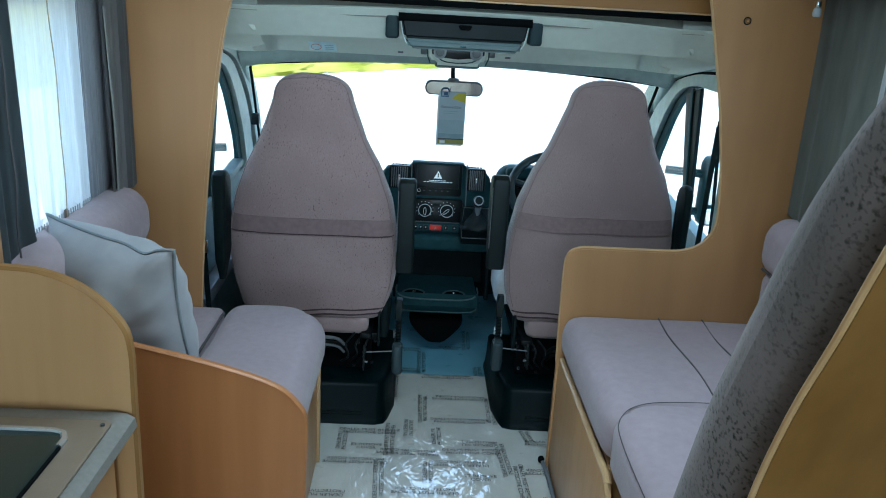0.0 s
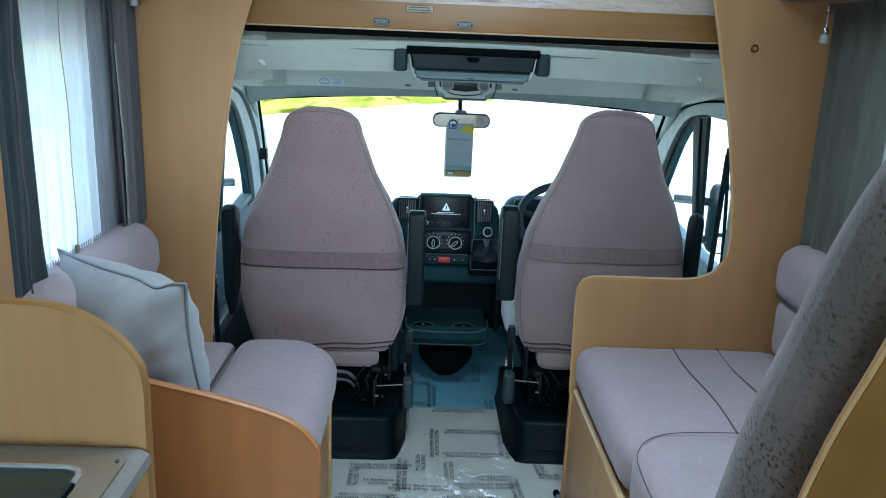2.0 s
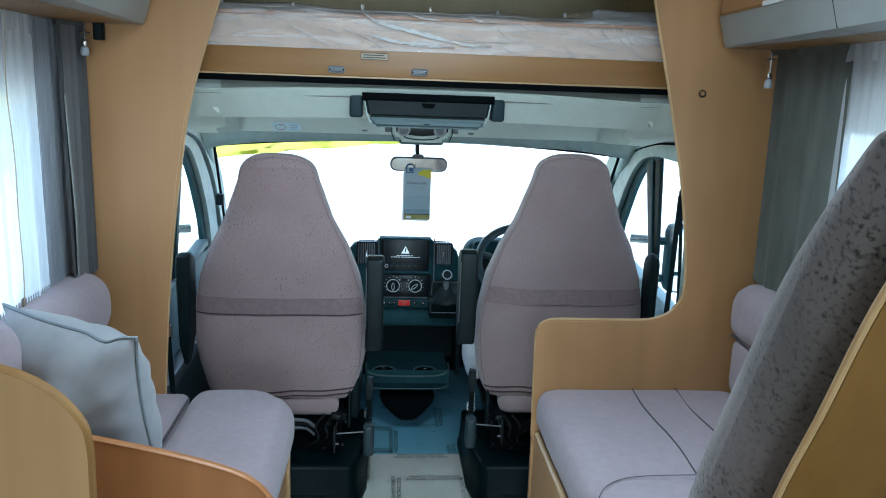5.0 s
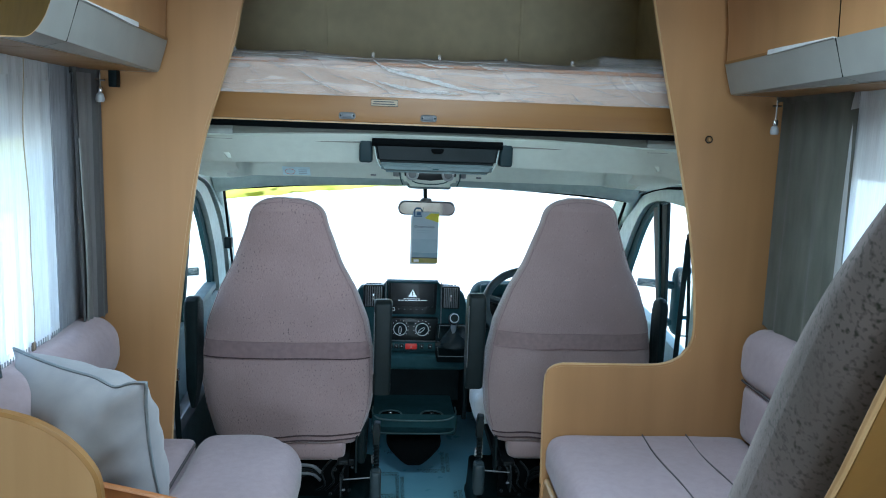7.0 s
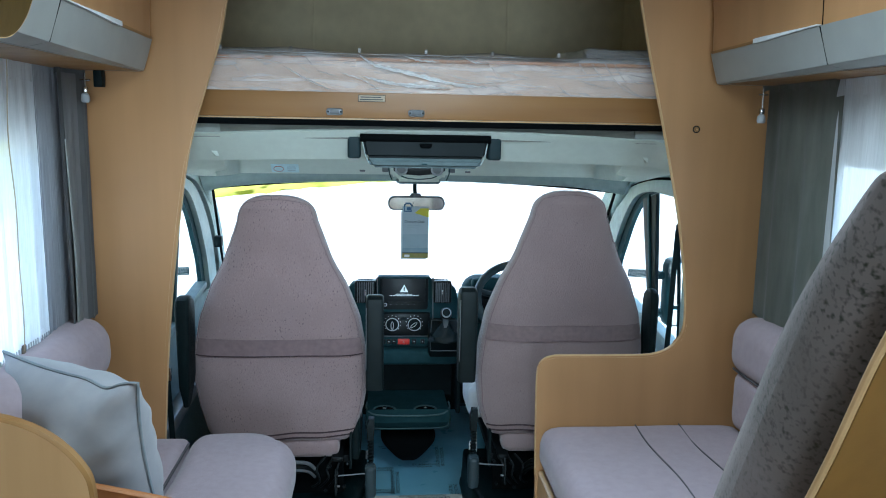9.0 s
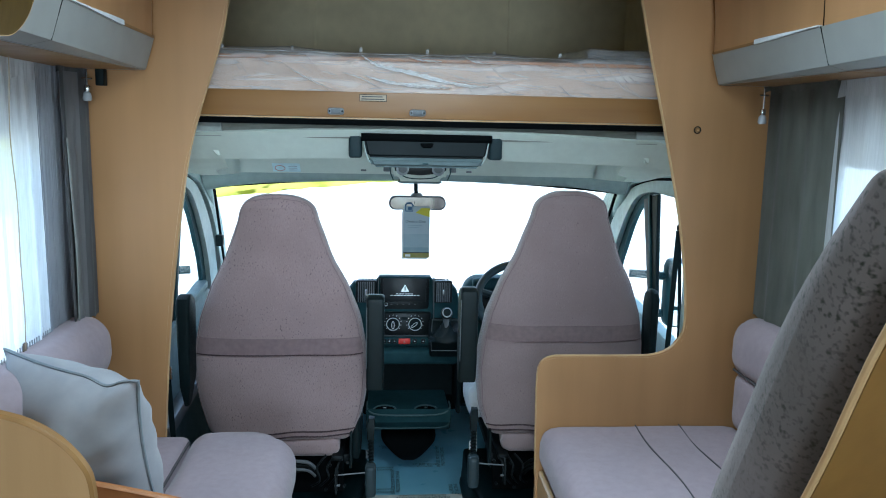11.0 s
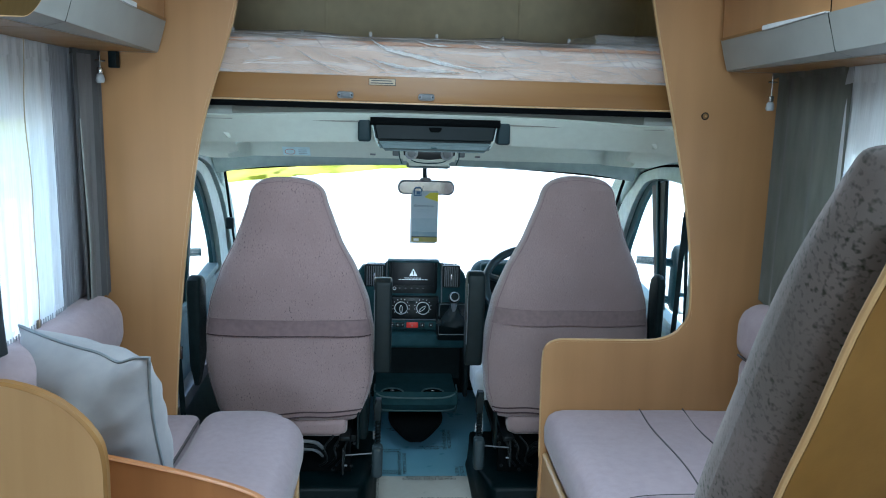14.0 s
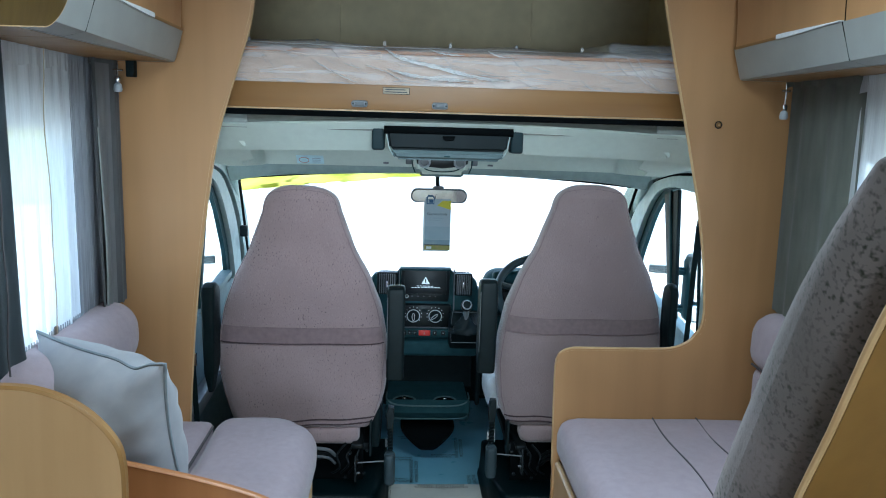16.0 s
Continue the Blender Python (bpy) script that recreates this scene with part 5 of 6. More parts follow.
    part("knee_bolster", prism([(3.50, 0.25), (3.46, 0.45), (3.50, 0.58), (3.60, 0.58), (3.66, 0.25)], "x", 0.25, 0.90, 0.02, 3), DASH, d)


GLOW = bpy.data.materials.new("lit_display")
GLOW.use_nodes = True
GLOW.node_tree.nodes["Principled BSDF"].inputs["Emission Color"].default_value = (0.75, 0.88, 0.9, 1)
GLOW.node_tree.nodes["Principled BSDF"].inputs["Emission Strength"].default_value = 0.12
dashboard()

# steering wheel
sw = thing("steering_wheel", (0.47, 3.28, 0.70), "black four-spoke steering wheel", "steering wheel")
tilt = pose(0.475, 3.25, 0.718, 38, 0, 0)
def tp(x, y, z):
    return tilt @ Vector((x, y, z))
part("rim", tube([tp(0.21 * math.cos(a), 0.21 * math.sin(a), 0) for a in np.linspace(0, 2 * math.pi, 49)[:-1]], 0.0175, 12, True), LEVER, sw)
part("hub", disc(tp(0, 0, -0.03), tilt.to_3x3() @ Vector((0, 0, 1)), 0.075, 0.05, 24, 0.012), DASH, sw)
for a in (15, 165, 240, 300):
    c, q = math.cos(radians(a)), math.sin(radians(a))
    part("spoke", tube([tp(0.06 * c, 0.06 * q, -0.02), tp(0.2 * c, 0.2 * q, 0)], 0.014, 8), LEVER, sw)
part("column", tube([tp(0, 0, -0.05), tp(0, 0, -0.30)], 0.045, 14), DASH, sw)
for k in (-1, 1):
    part("stalk", tube([tp(k * 0.04, 0.02, -0.06), tp(k * 0.17, 0.06, -0.05)], 0.008, 8), BLACK, sw)

# roof console, visor box and mirror
vb = thing("visor_box", (0, 2.74, 1.40), "black blind cassette fixed across the cab headlining", "blind box")
def tapered(z0, z1, y0, y1, w0, w1, cx, r=0.01):
    """A box that is w0 half wide at its foot and w1 at its top."""
    bm = box(-1, 1, y0, y1, z0, z1)
    for v in bm.verts:
        v.co.x = cx + v.co.x * (w1 if v.co.z > (z0 + z1) / 2 else w0)
    bmesh.ops.bevel(bm, geom=bm.edges[:], offset=r, segments=3, affect="EDGES")
    return bm


part("cassette", tapered(1.338, 1.412, 2.68, 2.80, 0.199, 0.214, 0.006), SLATE, vb)
part("cover_roll", tube([(x, 2.686, 1.404) for x in np.linspace(-0.212, 0.224, 9)], 0.0135, 14), RUBBER, vb)
for x in (-0.232, 0.241):
    part("end_bracket", box(x - 0.022, x + 0.022, 2.70, 2.78, 1.334, 1.424, 0.009, 3), BRACKET, vb, "charcoal end bracket")
    k = 1 if x > 0 else -1
    part("side_edge", tube(smooth_line([(x - k * 0.026, 2.690, 1.398), (x - k * 0.032, 2.682, 1.372), (x - k * 0.038, 2.678, 1.345), (x - k * 0.050, 2.679, 1.320)], 4), 0.0022, 6), LINER_TRIM, vb, "pale end seam")
part("latch", tapered(1.372, 1.388, 2.674, 2.683, 0.016, 0.024, 0.006, 0.003), RUBBER, vb)
part("lower_tray", tapered(1.306, 1.3375, 2.678, 2.80, 0.178, 0.1985, 0.006, 0.010), DOOR_GREY, vb, "grey tray under the cassette")
part("catch", box(-0.008, 0.012, 2.674, 2.681, 1.318, 1.322, 0.0015), DASH, vb)

vb.location, vb.scale = Vector((-0.142, -0.03, 1.469)) + 0.904 * (vb.location - Vector((-0.142, -0.03, 1.469))), (0.904, 0.904, 0.904)

rc = thing("roof_console", (0, 2.97, 1.27), "pale roof console with two reading lamps", "console")
part("shell", tapered(1.240, 1.312, 2.905, 3.04, 0.090, 0.110, -0.003, 0.018), LINER, rc)
# Grey strip stands for the thin shadow below the shell.
part("foot", tapered(1.231, 1.240, 2.93, 3.03, 0.076, 0.084, -0.003, 0.004), DOOR_GREY, rc, "grey strip for the shadow at the console's foot")
for k in (-1, 1):
    part("side_line", tube([(-0.003 + k * 0.112, 2.903, 1.306), (-0.003 + k * 0.108, 2.902, 1.27), (-0.003 + k * 0.098, 2.902, 1.246)], 0.0022, 6), DASH, rc)
brow = [(-0.098, 1.300), (-0.096, 1.279), (-0.055, 1.268), (-0.003, 1.264), (0.049, 1.270), (0.090, 1.281), (0.092, 1.302)]
part("lamp_panel", prism(brow, "y", 2.898, 2.912, 0.003), DASH_GLOSS, rc, "black lamp panel")
for x in (-0.068, 0.061):
    bz = part("lamp_bezel", tube([(x + 0.019 * math.cos(a), 2.894, 1.287 + 0.019 * math.sin(a)) for a in np.linspace(0, 6.283, 24)[:-1]], 0.0045, 8, True), LAMP_GREY, rc, "pale lamp ring")
    part("lamp_lens", disc((x, 2.894, 1.287), (0, 1, 0), 0.0145, 0.010, 20, 0.003), GREY_PL, bz, "grey swivel lamp")
part("cover_seam", tube(smooth_line([(-0.068, 2.903, 1.262), (-0.045, 2.902, 1.254), (-0.003, 2.902, 1.251), (0.04, 2.902, 1.255), (0.062, 2.903, 1.264)], 4), 0.0022, 6), DASH, rc)
for x in (-0.125, 0.12):
    part("clip", box(x - 0.012, x + 0.012, 2.95, 2.98, 1.272, 1.292, 0.004), GREY_PL, rc)

mr = thing("rear_view_mirror", (0, 3.05, 1.15), "rear view mirror on a black stalk", "mirror")
def mirror_outline(w, h):
    return arc(-w + 0.022, 0, 0.022, 90, 270, 6, h) + arc(w - 0.022, 0, 0.022, -90, 90, 6, h)
mo = [(-0.005 + x, 1.146 + z * (1.0 if z < 0 else 1.1)) for x, z in mirror_outline(0.110, 0.026)]
part("housing", prism(mo, "y", 3.047, 3.07, 0.006, 3), GREY_PL, mr)
mi = [(-0.005 + x, 1.146 + z * (1.0 if z < 0 else 1.1)) for x, z in mirror_outline(0.104, 0.021)]
part("reflector", prism(mi, "y", 3.0445, 3.0475, 0), MIRROR, mr)
part("stalk", tube([(-0.008, 3.06, 1.165), (-0.012, 3.06, 1.20), (-0.012, 3.065, 1.245)], 0.008, 8), BLACK, mr)
part("ball", disc((-0.008, 3.06, 1.178), (0, 0, 1), 0.022, 0.014, 20, 0.004), GREY_PL, mr)

tg = thing("hanging_tag", (-0.01, 3.03, 1.02), "pale blue card tag hanging from the mirror", "card tag")
part("card", box(-0.058, 0.042, 3.034, 3.0355, 0.938, 1.135), CARD_BLUE, tg)
part("back_card", box(-0.064, 0.036, 3.0358, 3.037, 0.932, 1.12), PAPER, tg)
part("yellow_corner", prism([(-0.012, 1.112), (0.042, 1.095), (0.042, 1.130), (0.010, 1.130)], "y", 3.0325, 3.0338, 0), YELLOW, tg)
part("logo", tube([(-0.051, 3.0325, 1.118), (-0.024, 3.0325, 1.118), (-0.023, 3.0325, 1.140), (-0.029, 3.0325, 1.147), (-0.045, 3.0325, 1.147), (-0.051, 3.0325, 1.140)], 0.0026, 6, True), LOGO_BLUE, tg, "slate blue outlined mark")
part("logo_mark", box(-0.042, -0.027, 3.0318, 3.0334, 1.122, 1.134), LOGO_BLUE, tg)
pic = part("picture", box(-0.058, 0.042, 3.0327, 3.0337, 0.938, 0.978), CARD_SKY, tg, "printed landscape picture")
part("field", box(-0.058, 0.042, 3.0320, 3.0326, 0.938, 0.957), CARD_GREEN, pic)
part("hedge", box(-0.058, 0.042, 3.0314, 3.0319, 0.956, 0.9595), INK, pic)
part("vehicle", box(-0.05, -0.03, 3.0308, 3.0318, 0.942, 0.951, 0.001), PAPER, pic)
o = new("title", words("Owners Club", 0.014, INK))
o.parent, o.matrix_parent_inverse = tg, Matrix.Translation(-tg.location)
o.matrix_basis = pose(-0.012, 3.0322, 1.078, 90, 0, 0)
for k in range(2):
    part("print_bar", box(-0.040, 0.014 - 0.012 * k, 3.0329, 3.0337, 1.062 - 0.008 * k, 1.0630 - 0.008 * k), CARD_SKY, tg)
part("sky_print", box(-0.058, 0.042, 3.0331, 3.0338, 0.979, 1.030), CARD_FADE, tg, "sky printed paler towards the top")
part("cord", tube([(-0.02, 3.035, 1.135), (-0.015, 3.048, 1.16), (-0.012, 3.05, 1.175)], 0.0009, 5), GREY_PL, tg)

stk = thing("sticker", (-0.52, 2.93, 1.29), "small pale warning sticker on the headlining", "sticker")
def on_roof(x, y, d=0.003):
    return Vector((x, y, roof_z(x, y) - d))
def roof_patch(x0, x1, y0, y1, d):
    return loft([[on_roof(x0 + (x1 - x0) * i / 6, y0 + (y1 - y0) * j / 6, d) for i in range(7)] for j in range(7)], False, False)
part("card", roof_patch(-0.541, -0.441, 2.948, 2.990, 0.004), STICKER, stk)
part("ring", tube([on_roof(-0.514 + 0.018 * math.cos(a), 2.970 + 0.013 * math.sin(a), 0.006) for a in np.linspace(0, 6.283, 18)[:-1]], 0.0010, 5, True), STICKER_RED, stk)
for k in range(3):
    part("print_bar", roof_patch(-0.483, -0.452, 2.959 + 0.009 * k, 2.962 + 0.009 * k, 0.006), CARD_BLUE, stk)

for x in (-0.21, 0.182):
    single("roof_clip", box(x - 0.010, x + 0.010, 2.978, 2.986, roof_z(x, 2.982) - 0.004, roof_z(x, 2.982) + 0.004, 0.0015), GREY_PL, "small grey trim clip on the headlining", "clip", "roof clips")
for s in (-1, 1):
    hx = -0.656 if s < 0 else 0.674
    gh = thing("coat_hook", (hx, 2.47, 1.36), "pale moulded coat hook on the headlining", "hook", "coat hooks")
    part("hook", prism([(hx - 0.022, 1.374), (hx + 0.018, 1.378), (hx + 0.024, 1.346), (hx + 0.014, 1.345), (hx + 0.006, 1.364), (hx - 0.022, 1.366)], "y", 2.474, 2.500, 0.003), LINER, gh)
    part("screw_cap", disc((hx + 0.012, 2.473, 1.371), (0, 1, 0), 0.0035, 0.006, 10), GREY_PL, gh)
    single("pillar_switch", box(min(s * 0.785, s * 0.815), max(s * 0.785, s * 0.815), 3.27, 3.30, 0.935, 0.98, 0.004), BLACK, "small black catch on the windscreen pillar", "catch", "pillar catches")
# ---- seating ----
def outline_panel(pts, y0, y1, mat, name, label, category, rim, edge):
    p = thing(name, (sum(q[0] for q in pts) / len(pts), y0, 0.0), label, category)
    part("board", prism(pts, "y", y0, y1, 0.003), mat, p)
    rows, e = [], (y1 - y0) * 0.13
    for k, (x, z) in enumerate(rim):
        a, b = rim[max(k - 1, 0)], rim[min(k + 1, len(rim) - 1)]
        n = Vector((-(b[1] - a[1]), b[0] - a[0])).normalized()
        rows.append([(x + n.x * d, y, z + n.y * d) for d, y in ((-0.002, y0 - 0.002), (e - 0.003, y0 - 0.001), (e, y0 + 0.003), (e, y1 - 0.003), (e - 0.003, y1 + 0.001), (-0.002, y1 + 0.002))])
    part("edging", loft(rows), edge, p, "rounded edging")
    return p


rim = smooth_line([(-0.95, 1.064), (-0.725, 1.063), (-0.656, 1.056), (-0.600, 1.030), (-0.559, 0.987), (-0.545, 0.943), (-0.5445, 0.84), (-0.5445, 0.45), (-0.5445, 0.018)], 4)
outline_panel(rim + [(-0.5445, 0.004), (-1.045, 0.004), (-1.045, 1.064)], 1.084, 1.102, WOOD_PALE, "kitchen_end_panel", "pale beech end panel of the kitchen with a curved corner", "panel", rim, WOOD_DARK)
rim = smooth_line([(-0.76, 0.722), (-0.70, 0.710), (-0.541, 0.672), (-0.421, 0.631), (-0.369, 0.584), (-0.353, 0.532), (-0.357, 0.35), (-0.358, 0.014)], 4)
outline_panel(rim + [(-0.358, 0.004), (-1.045, 0.004), (-1.045, 0.74)], 1.587, 1.603, WOOD_RED, "settee_end_panel", "reddish beech end panel of the settee with a sloping curved top", "panel", rim, WOOD_RED)

sb = thing("settee", (-0.7, 1.95, 0.0), "small settee on a pale beech box base", "settee")
part("box", box(-1.045, -0.415, 1.606, 2.297, 0.002, 0.405, 0.004), WOOD_PALE, sb)
part("edge_strip", box(-0.418, -0.405, 2.275, 2.297, 0.002, 0.405, 0.004), WOOD_EDGE, sb)
sc = thing("settee_cushion", (-0.6, 1.95, 0.407), "lilac grey upholstered settee seat cushion", "cushion")
def round_end(p):
    """Rounds the far aisle corner of the cushion in plan."""
    cx, cy = -0.379 - 0.15, 2.296 - 0.15
    if p.x > cx and p.y > cy:
        d = Vector((p.x - cx, p.y - cy))
        m = max(abs(d.x), abs(d.y))
        if d.length > 1e-6:
            d = d.normalized() * m
        return Vector((cx + d.x, cy + d.y, p.z))
    return p
part("front_pad", soft_box(-0.690, -0.379, 1.608, 2.296, 0.407, 0.55, 0.055, 18, 0.008, 0.005, round_end), CUSHION, sc)
part("rear_pad", soft_box(-0.985, -0.694, 1.608, 2.296, 0.407, 0.535, 0.03, 10, 0.004, 0.003), CUSHION, sc)
part("seam", tube([(-0.692, y, 0.528) for y in np.linspace(1.66, 2.24, 12)], 0.004, 6), PIPING, sc)


def wall_back(s, y0, y1, name, dx=0.0):
    b = thing(name, (s * 0.97, (y0 + y1) / 2, 0.53), "lilac grey backrest cushion along the side wall with a rolled top", "cushion", "wall cushions")
    xs = lambda a, c: (min(s * (a + dx), s * c), max(s * (a + dx), s * c))
    part("roll", soft_box(*xs(0.891, 1.045), y0, y1, 0.728, 0.911, 0.085, 14, 0, 0.006), CUSHION, b)
    part("pad", soft_box(*xs(0.909, 1.035), y0, y1, 0.548, 0.745, 0.05, 12, 0, 0.004), CUSHION, b)
    part("seam", tube([(s * (0.914 + dx), y, 0.738) for y in np.linspace(y0 + 0.02, y1 - 0.02, 8)], 0.004, 6), PIPING, b)


wall_back(-1, 1.61, 2.285, "back_cushion")
wall_back(1, 1.50, 2.285, "back_cushion", 0.016)

# scatter pillow
pl = thing("scatter_pillow", (-0.79, 1.76, 0.545), "pale blue suede scatter pillow with piped edges", "pillow")
def pillow(a, b, c, thick):
    """a, b: top corners, c: lower corner below b."""
    A, B, C = Vector(a), Vector(b), Vector(c)
    u, v = (B - A), (C - B)
    nrm = u.cross(v).normalized()
    n = 34
    def at(i, j, side):
        p, q = 2 * i / n - 1, 2 * j / n - 1
        h = max(0.0, (1 - abs(p) ** 2.4)) ** 0.62 * max(0.0, (1 - abs(q) ** 2.4)) ** 0.62
        # sides pulled in between the pointed corners
        px = p * (1 - 0.11 * (1 - q * q) * abs(p) ** 3)
        qx = q * (1 - 0.10 * (1 - p * p) * abs(q) ** 3)
        o = A + u * (0.5 + px / 2) + v * (0.5 + qx / 2)
        d = thick * h * (0.5 + 0.08 * noise.noise(Vector((p * 2.2, q * 2.2, side))))
        # folds running in from the corners and edges
        ang = math.atan2(q, p)
        rad = max(abs(p), abs(q))
        cre = 0.012 * math.sin(ang * 11 + 2.3 * math.sin(ang * 2 + 1)) * rad ** 3 + 0.006 * noise.noise(Vector((p * 3.2, q * 4.2, side + 4)))
        o += v * 0.045 * math.exp(-((p - 0.52) / 0.2) ** 2 - ((q + 1) / 0.4) ** 2)
        return o + nrm * (side * (d + cre * h ** 0.7))
    bm = bmesh.new()
    for side in (-1, 1):
        g = [[bm.verts.new(at(i, j, side)) for i in range(n + 1)] for j in range(n + 1)]
        for j in range(n):
            for i in range(n):
                bm.faces.new((g[j][i], g[j][i + 1], g[j + 1][i + 1], g[j + 1][i]))
    bmesh.ops.remove_doubles(bm, verts=bm.verts, dist=0.0015)
    loop = [at(i, 0, 1) for i in range(n)] + [at(n, j, 1) for j in range(n)] + [at(n - i, n, 1) for i in range(n)] + [at(0, n - j, 1) for j in range(n)]
    return bm, loop


bm, loop = pillow((-0.972, 1.778, 0.946), (-0.645, 1.640, 0.918), (-0.628, 1.735, 0.535), 0.25)
part("cover", bm, PILLOW, pl, "", 70)
part("piping", tube(loop, 0.0042, 6, True), PIPING_PALE, pl, "darker piped seam")

# bench by the east wall
bb = thing("bench", (0.7, 1.98, 0.0), "side bench on a pale beech box with rounded edging", "bench")
fr = [(1.62, 0.002), (2.297, 0.002), (2.297, 0.395), (1.655, 0.395), (1.63, 0.387), (1.62, 0.36)]
part("front_board", prism(fr, "x", 0.347, 0.365, 0.004), WOOD_PALE, bb)
part("top_edging", tube([(0.356, y, z) for y, z in ((2.29, 0.396), (1.655, 0.396), (1.627, 0.387), (1.619, 0.36), (1.619, 0.05))], 0.010, 8), WOOD_EDGE, bb, "pale rounded edging")
part("box", box(0.37, 1.045, 1.68, 2.297, 0.002, 0.395, 0.004), WOOD, bb)
bc = thing("bench_cushion", (0.66, 2.0, 0.40), "lilac grey bench cushion with stitched dividing lines", "cushion")
part("pad", soft_box(0.345, 0.985, 1.66, 2.296, 0.40, 0.550, 0.06, 16, 0.0, 0.003, None, True), CUSHION, bc)
for x in (0.641, 0.778):
    part("seam", tube([(x + 0.006 * math.sin(y * 14), y, 0.5505 + 0.003 * noise.noise(Vector((x, y, 0.55)) * 5)) for y in np.linspace(1.74, 2.294, 20)], 0.0022, 6), PIPING, bc)

tb = thing("travel_bench", (0.7, 1.2, 0.0), "forward-facing bench with a mottled grey backrest in a wooden shell", "seat")
part("box", box(0.375, 1.045, 0.78, 1.66, 0.002, 0.40, 0.004), WOOD_DARK, tb)
tc = thing("travel_seat_cushion", (0.68, 1.4, 0.40), "lilac grey travel seat cushion with rounded corners", "cushion")
def round_plan(p):
    cx, cy, r = 0.352 + 0.13, 1.735 - 0.13, 0.13
    if p.x < cx and p.y > cy:
        d = Vector((p.x - cx, p.y - cy))
        m = max(abs(d.x), abs(d.y))
        if d.length > 1e-6:
            d = d.normalized() * m
        return Vector((cx + d.x, cy + d.y, p.z))
    return p
part("pad", soft_box(0.352, 0.985, 0.96, 1.735, 0.402, 0.562, 0.05, 16, 0.006, 0.003, round_plan), CUSHION, tc)
part("piping", tube(smooth_line([(0.354, 1.30, 0.535), (0.356, 1.56, 0.538), (0.374, 1.655, 0.545), (0.43, 1.712, 0.552), (0.54, 1.728, 0.557), (0.85, 1.729, 0.557)], 6), 0.0011, 6), PIPING, tc)

# reclined backrest of the travel seat with its wooden shell
tbk = tb
front = smooth_line([(1.02, 0.58), (0.955, 0.75), (0.887, 0.907), (0.831, 1.049), (0.762, 1.185), (0.705, 1.289), (0.652, 1.363), (0.597, 1.424), (0.565, 1.447), (0.53, 1.452)], 4)
rear = smooth_line([(0.50, 1.435), (0.497, 1.41), (0.515, 1.37), (0.547, 1.312), (0.588, 1.222), (0.635, 1.125), (0.678, 1.0), (0.71, 0.83), (0.76, 0.60)], 4)
cen = [((a[0] + b[0]) / 2, (a[1] + b[1]) / 2) for a, b in zip(front, reversed(rear))]
prof = front + rear
def shrink(p, k):
    """Moves an outline point inwards across the cushion's thickness."""
    c = min(cen, key=lambda q: (q[0] - p[0]) ** 2 + (q[1] - p[1]) ** 2)
    return (c[0] + (p[0] - c[0]) * k, c[1] + (p[1] - c[1]) * k)
rings = []
for x, k in ((0.200, 0.08), (0.203, 0.27), (0.208, 0.45), (0.2165, 0.62), (0.227, 0.76), (0.240, 0.87), (0.256, 0.95), (0.276, 1.0), (0.4, 1.02), (0.6, 1.02), (0.8, 1.02), (0.95, 1.0), (0.985, 0.9), (1.0, 0.6)):
    rings.append([(x, *shrink(p, k)) for p in prof])
part("backrest", loft(rings), BACKREST, tbk, "mottled grey chenille", 80)
def shell(y, z, d):
    return (y - 0.88 * d, z - 0.47 * d)
ring_o = [shell(*p, 0.006) for p in rear[6:]]
ring_i = [shell(*p, 0.015) for p in rear[6:]]
part("shell_board", prism(ring_o + ring_i[::-1], "x", 0.216, 1.03, 0.003, 2), WOOD_SHELL_SHADED, tbk, "curved beech shell board, darkened for shade")
part("shell_edging", tube([(0.215, *shell(*p, 0.0105)) for p in rear[6:]], 0.0036, 10), WOOD_EDGE, tbk, "pale rounded edging")
part("shell_foot", box(0.40, 1.03, 0.80, 0.84, 0.402, 0.62, 0.004), WOOD, tbk)

# ---- kitchen ----
kb = thing("kitchen_base_unit", (-0.79, 0.1, 0.0), "beech kitchen base unit under the worktop", "kitchen unit")
part("carcass", box(-1.045, -0.585, -1.2, 1.078, 0.002, 0.802, 0.004), WOOD, kb)
for k in range(4):
    y0 = -1.18 + 0.565 * k
    dr = part("cupboard_door", box(-0.585, -0.570, y0, y0 + 0.55, 0.08, 0.79, 0.005), WOOD, kb)
    part("handle", box(-0.570, -0.555, y0 + 0.08, y0 + 0.18, 0.73, 0.75, 0.005), CHROME, dr, "chrome pull")
wt = thing("worktop", (-0.78, 0.0, 0.804), "pale speckled laminate worktop with a rounded front edge", "worktop")
wp = [(-1.045, 0.804), (-0.563, 0.804), (-0.546, 0.808), (-0.538, 0.820), (-0.541, 0.834), (-0.553, 0.841), (-0.568, 0.8425), (-1.045, 0.8425)]
part("slab", prism(wp, "y", -1.2, 1.078, 0), WORKTOP, wt)
hb = thing("sink", (-0.8, 0.70, 0.843), "built-in sink with a dark glass lid in a beige surround", "sink")
def rrect(x0, x1, y0, y1, r, n=5):
    return arc(x1 - r, y1 - r, r, 0, 90, n) + arc(x0 + r, y1 - r, r, 90, 180, n) + arc(x0 + r, y0 + r, r, 180, 270, n) + arc(x1 - r, y0 + r, r, 270, 360, n)
part("surround", prism(rrect(-1.02, -0.560, 0.40, 1.046, 0.012), "z", 0.8432, 0.8465, 0.0015), BEIGE_TRIM, hb, "beige flat surround")
part("rim", tube([(-0.99, 1.006, 0.8500), (-0.63, 1.006, 0.8500), (-0.613, 1.0, 0.8495), (-0.606, 0.985, 0.849), (-0.606, 0.965, 0.8485)], 0.0052, 8), STEEL_RIM, hb, "bright rim")
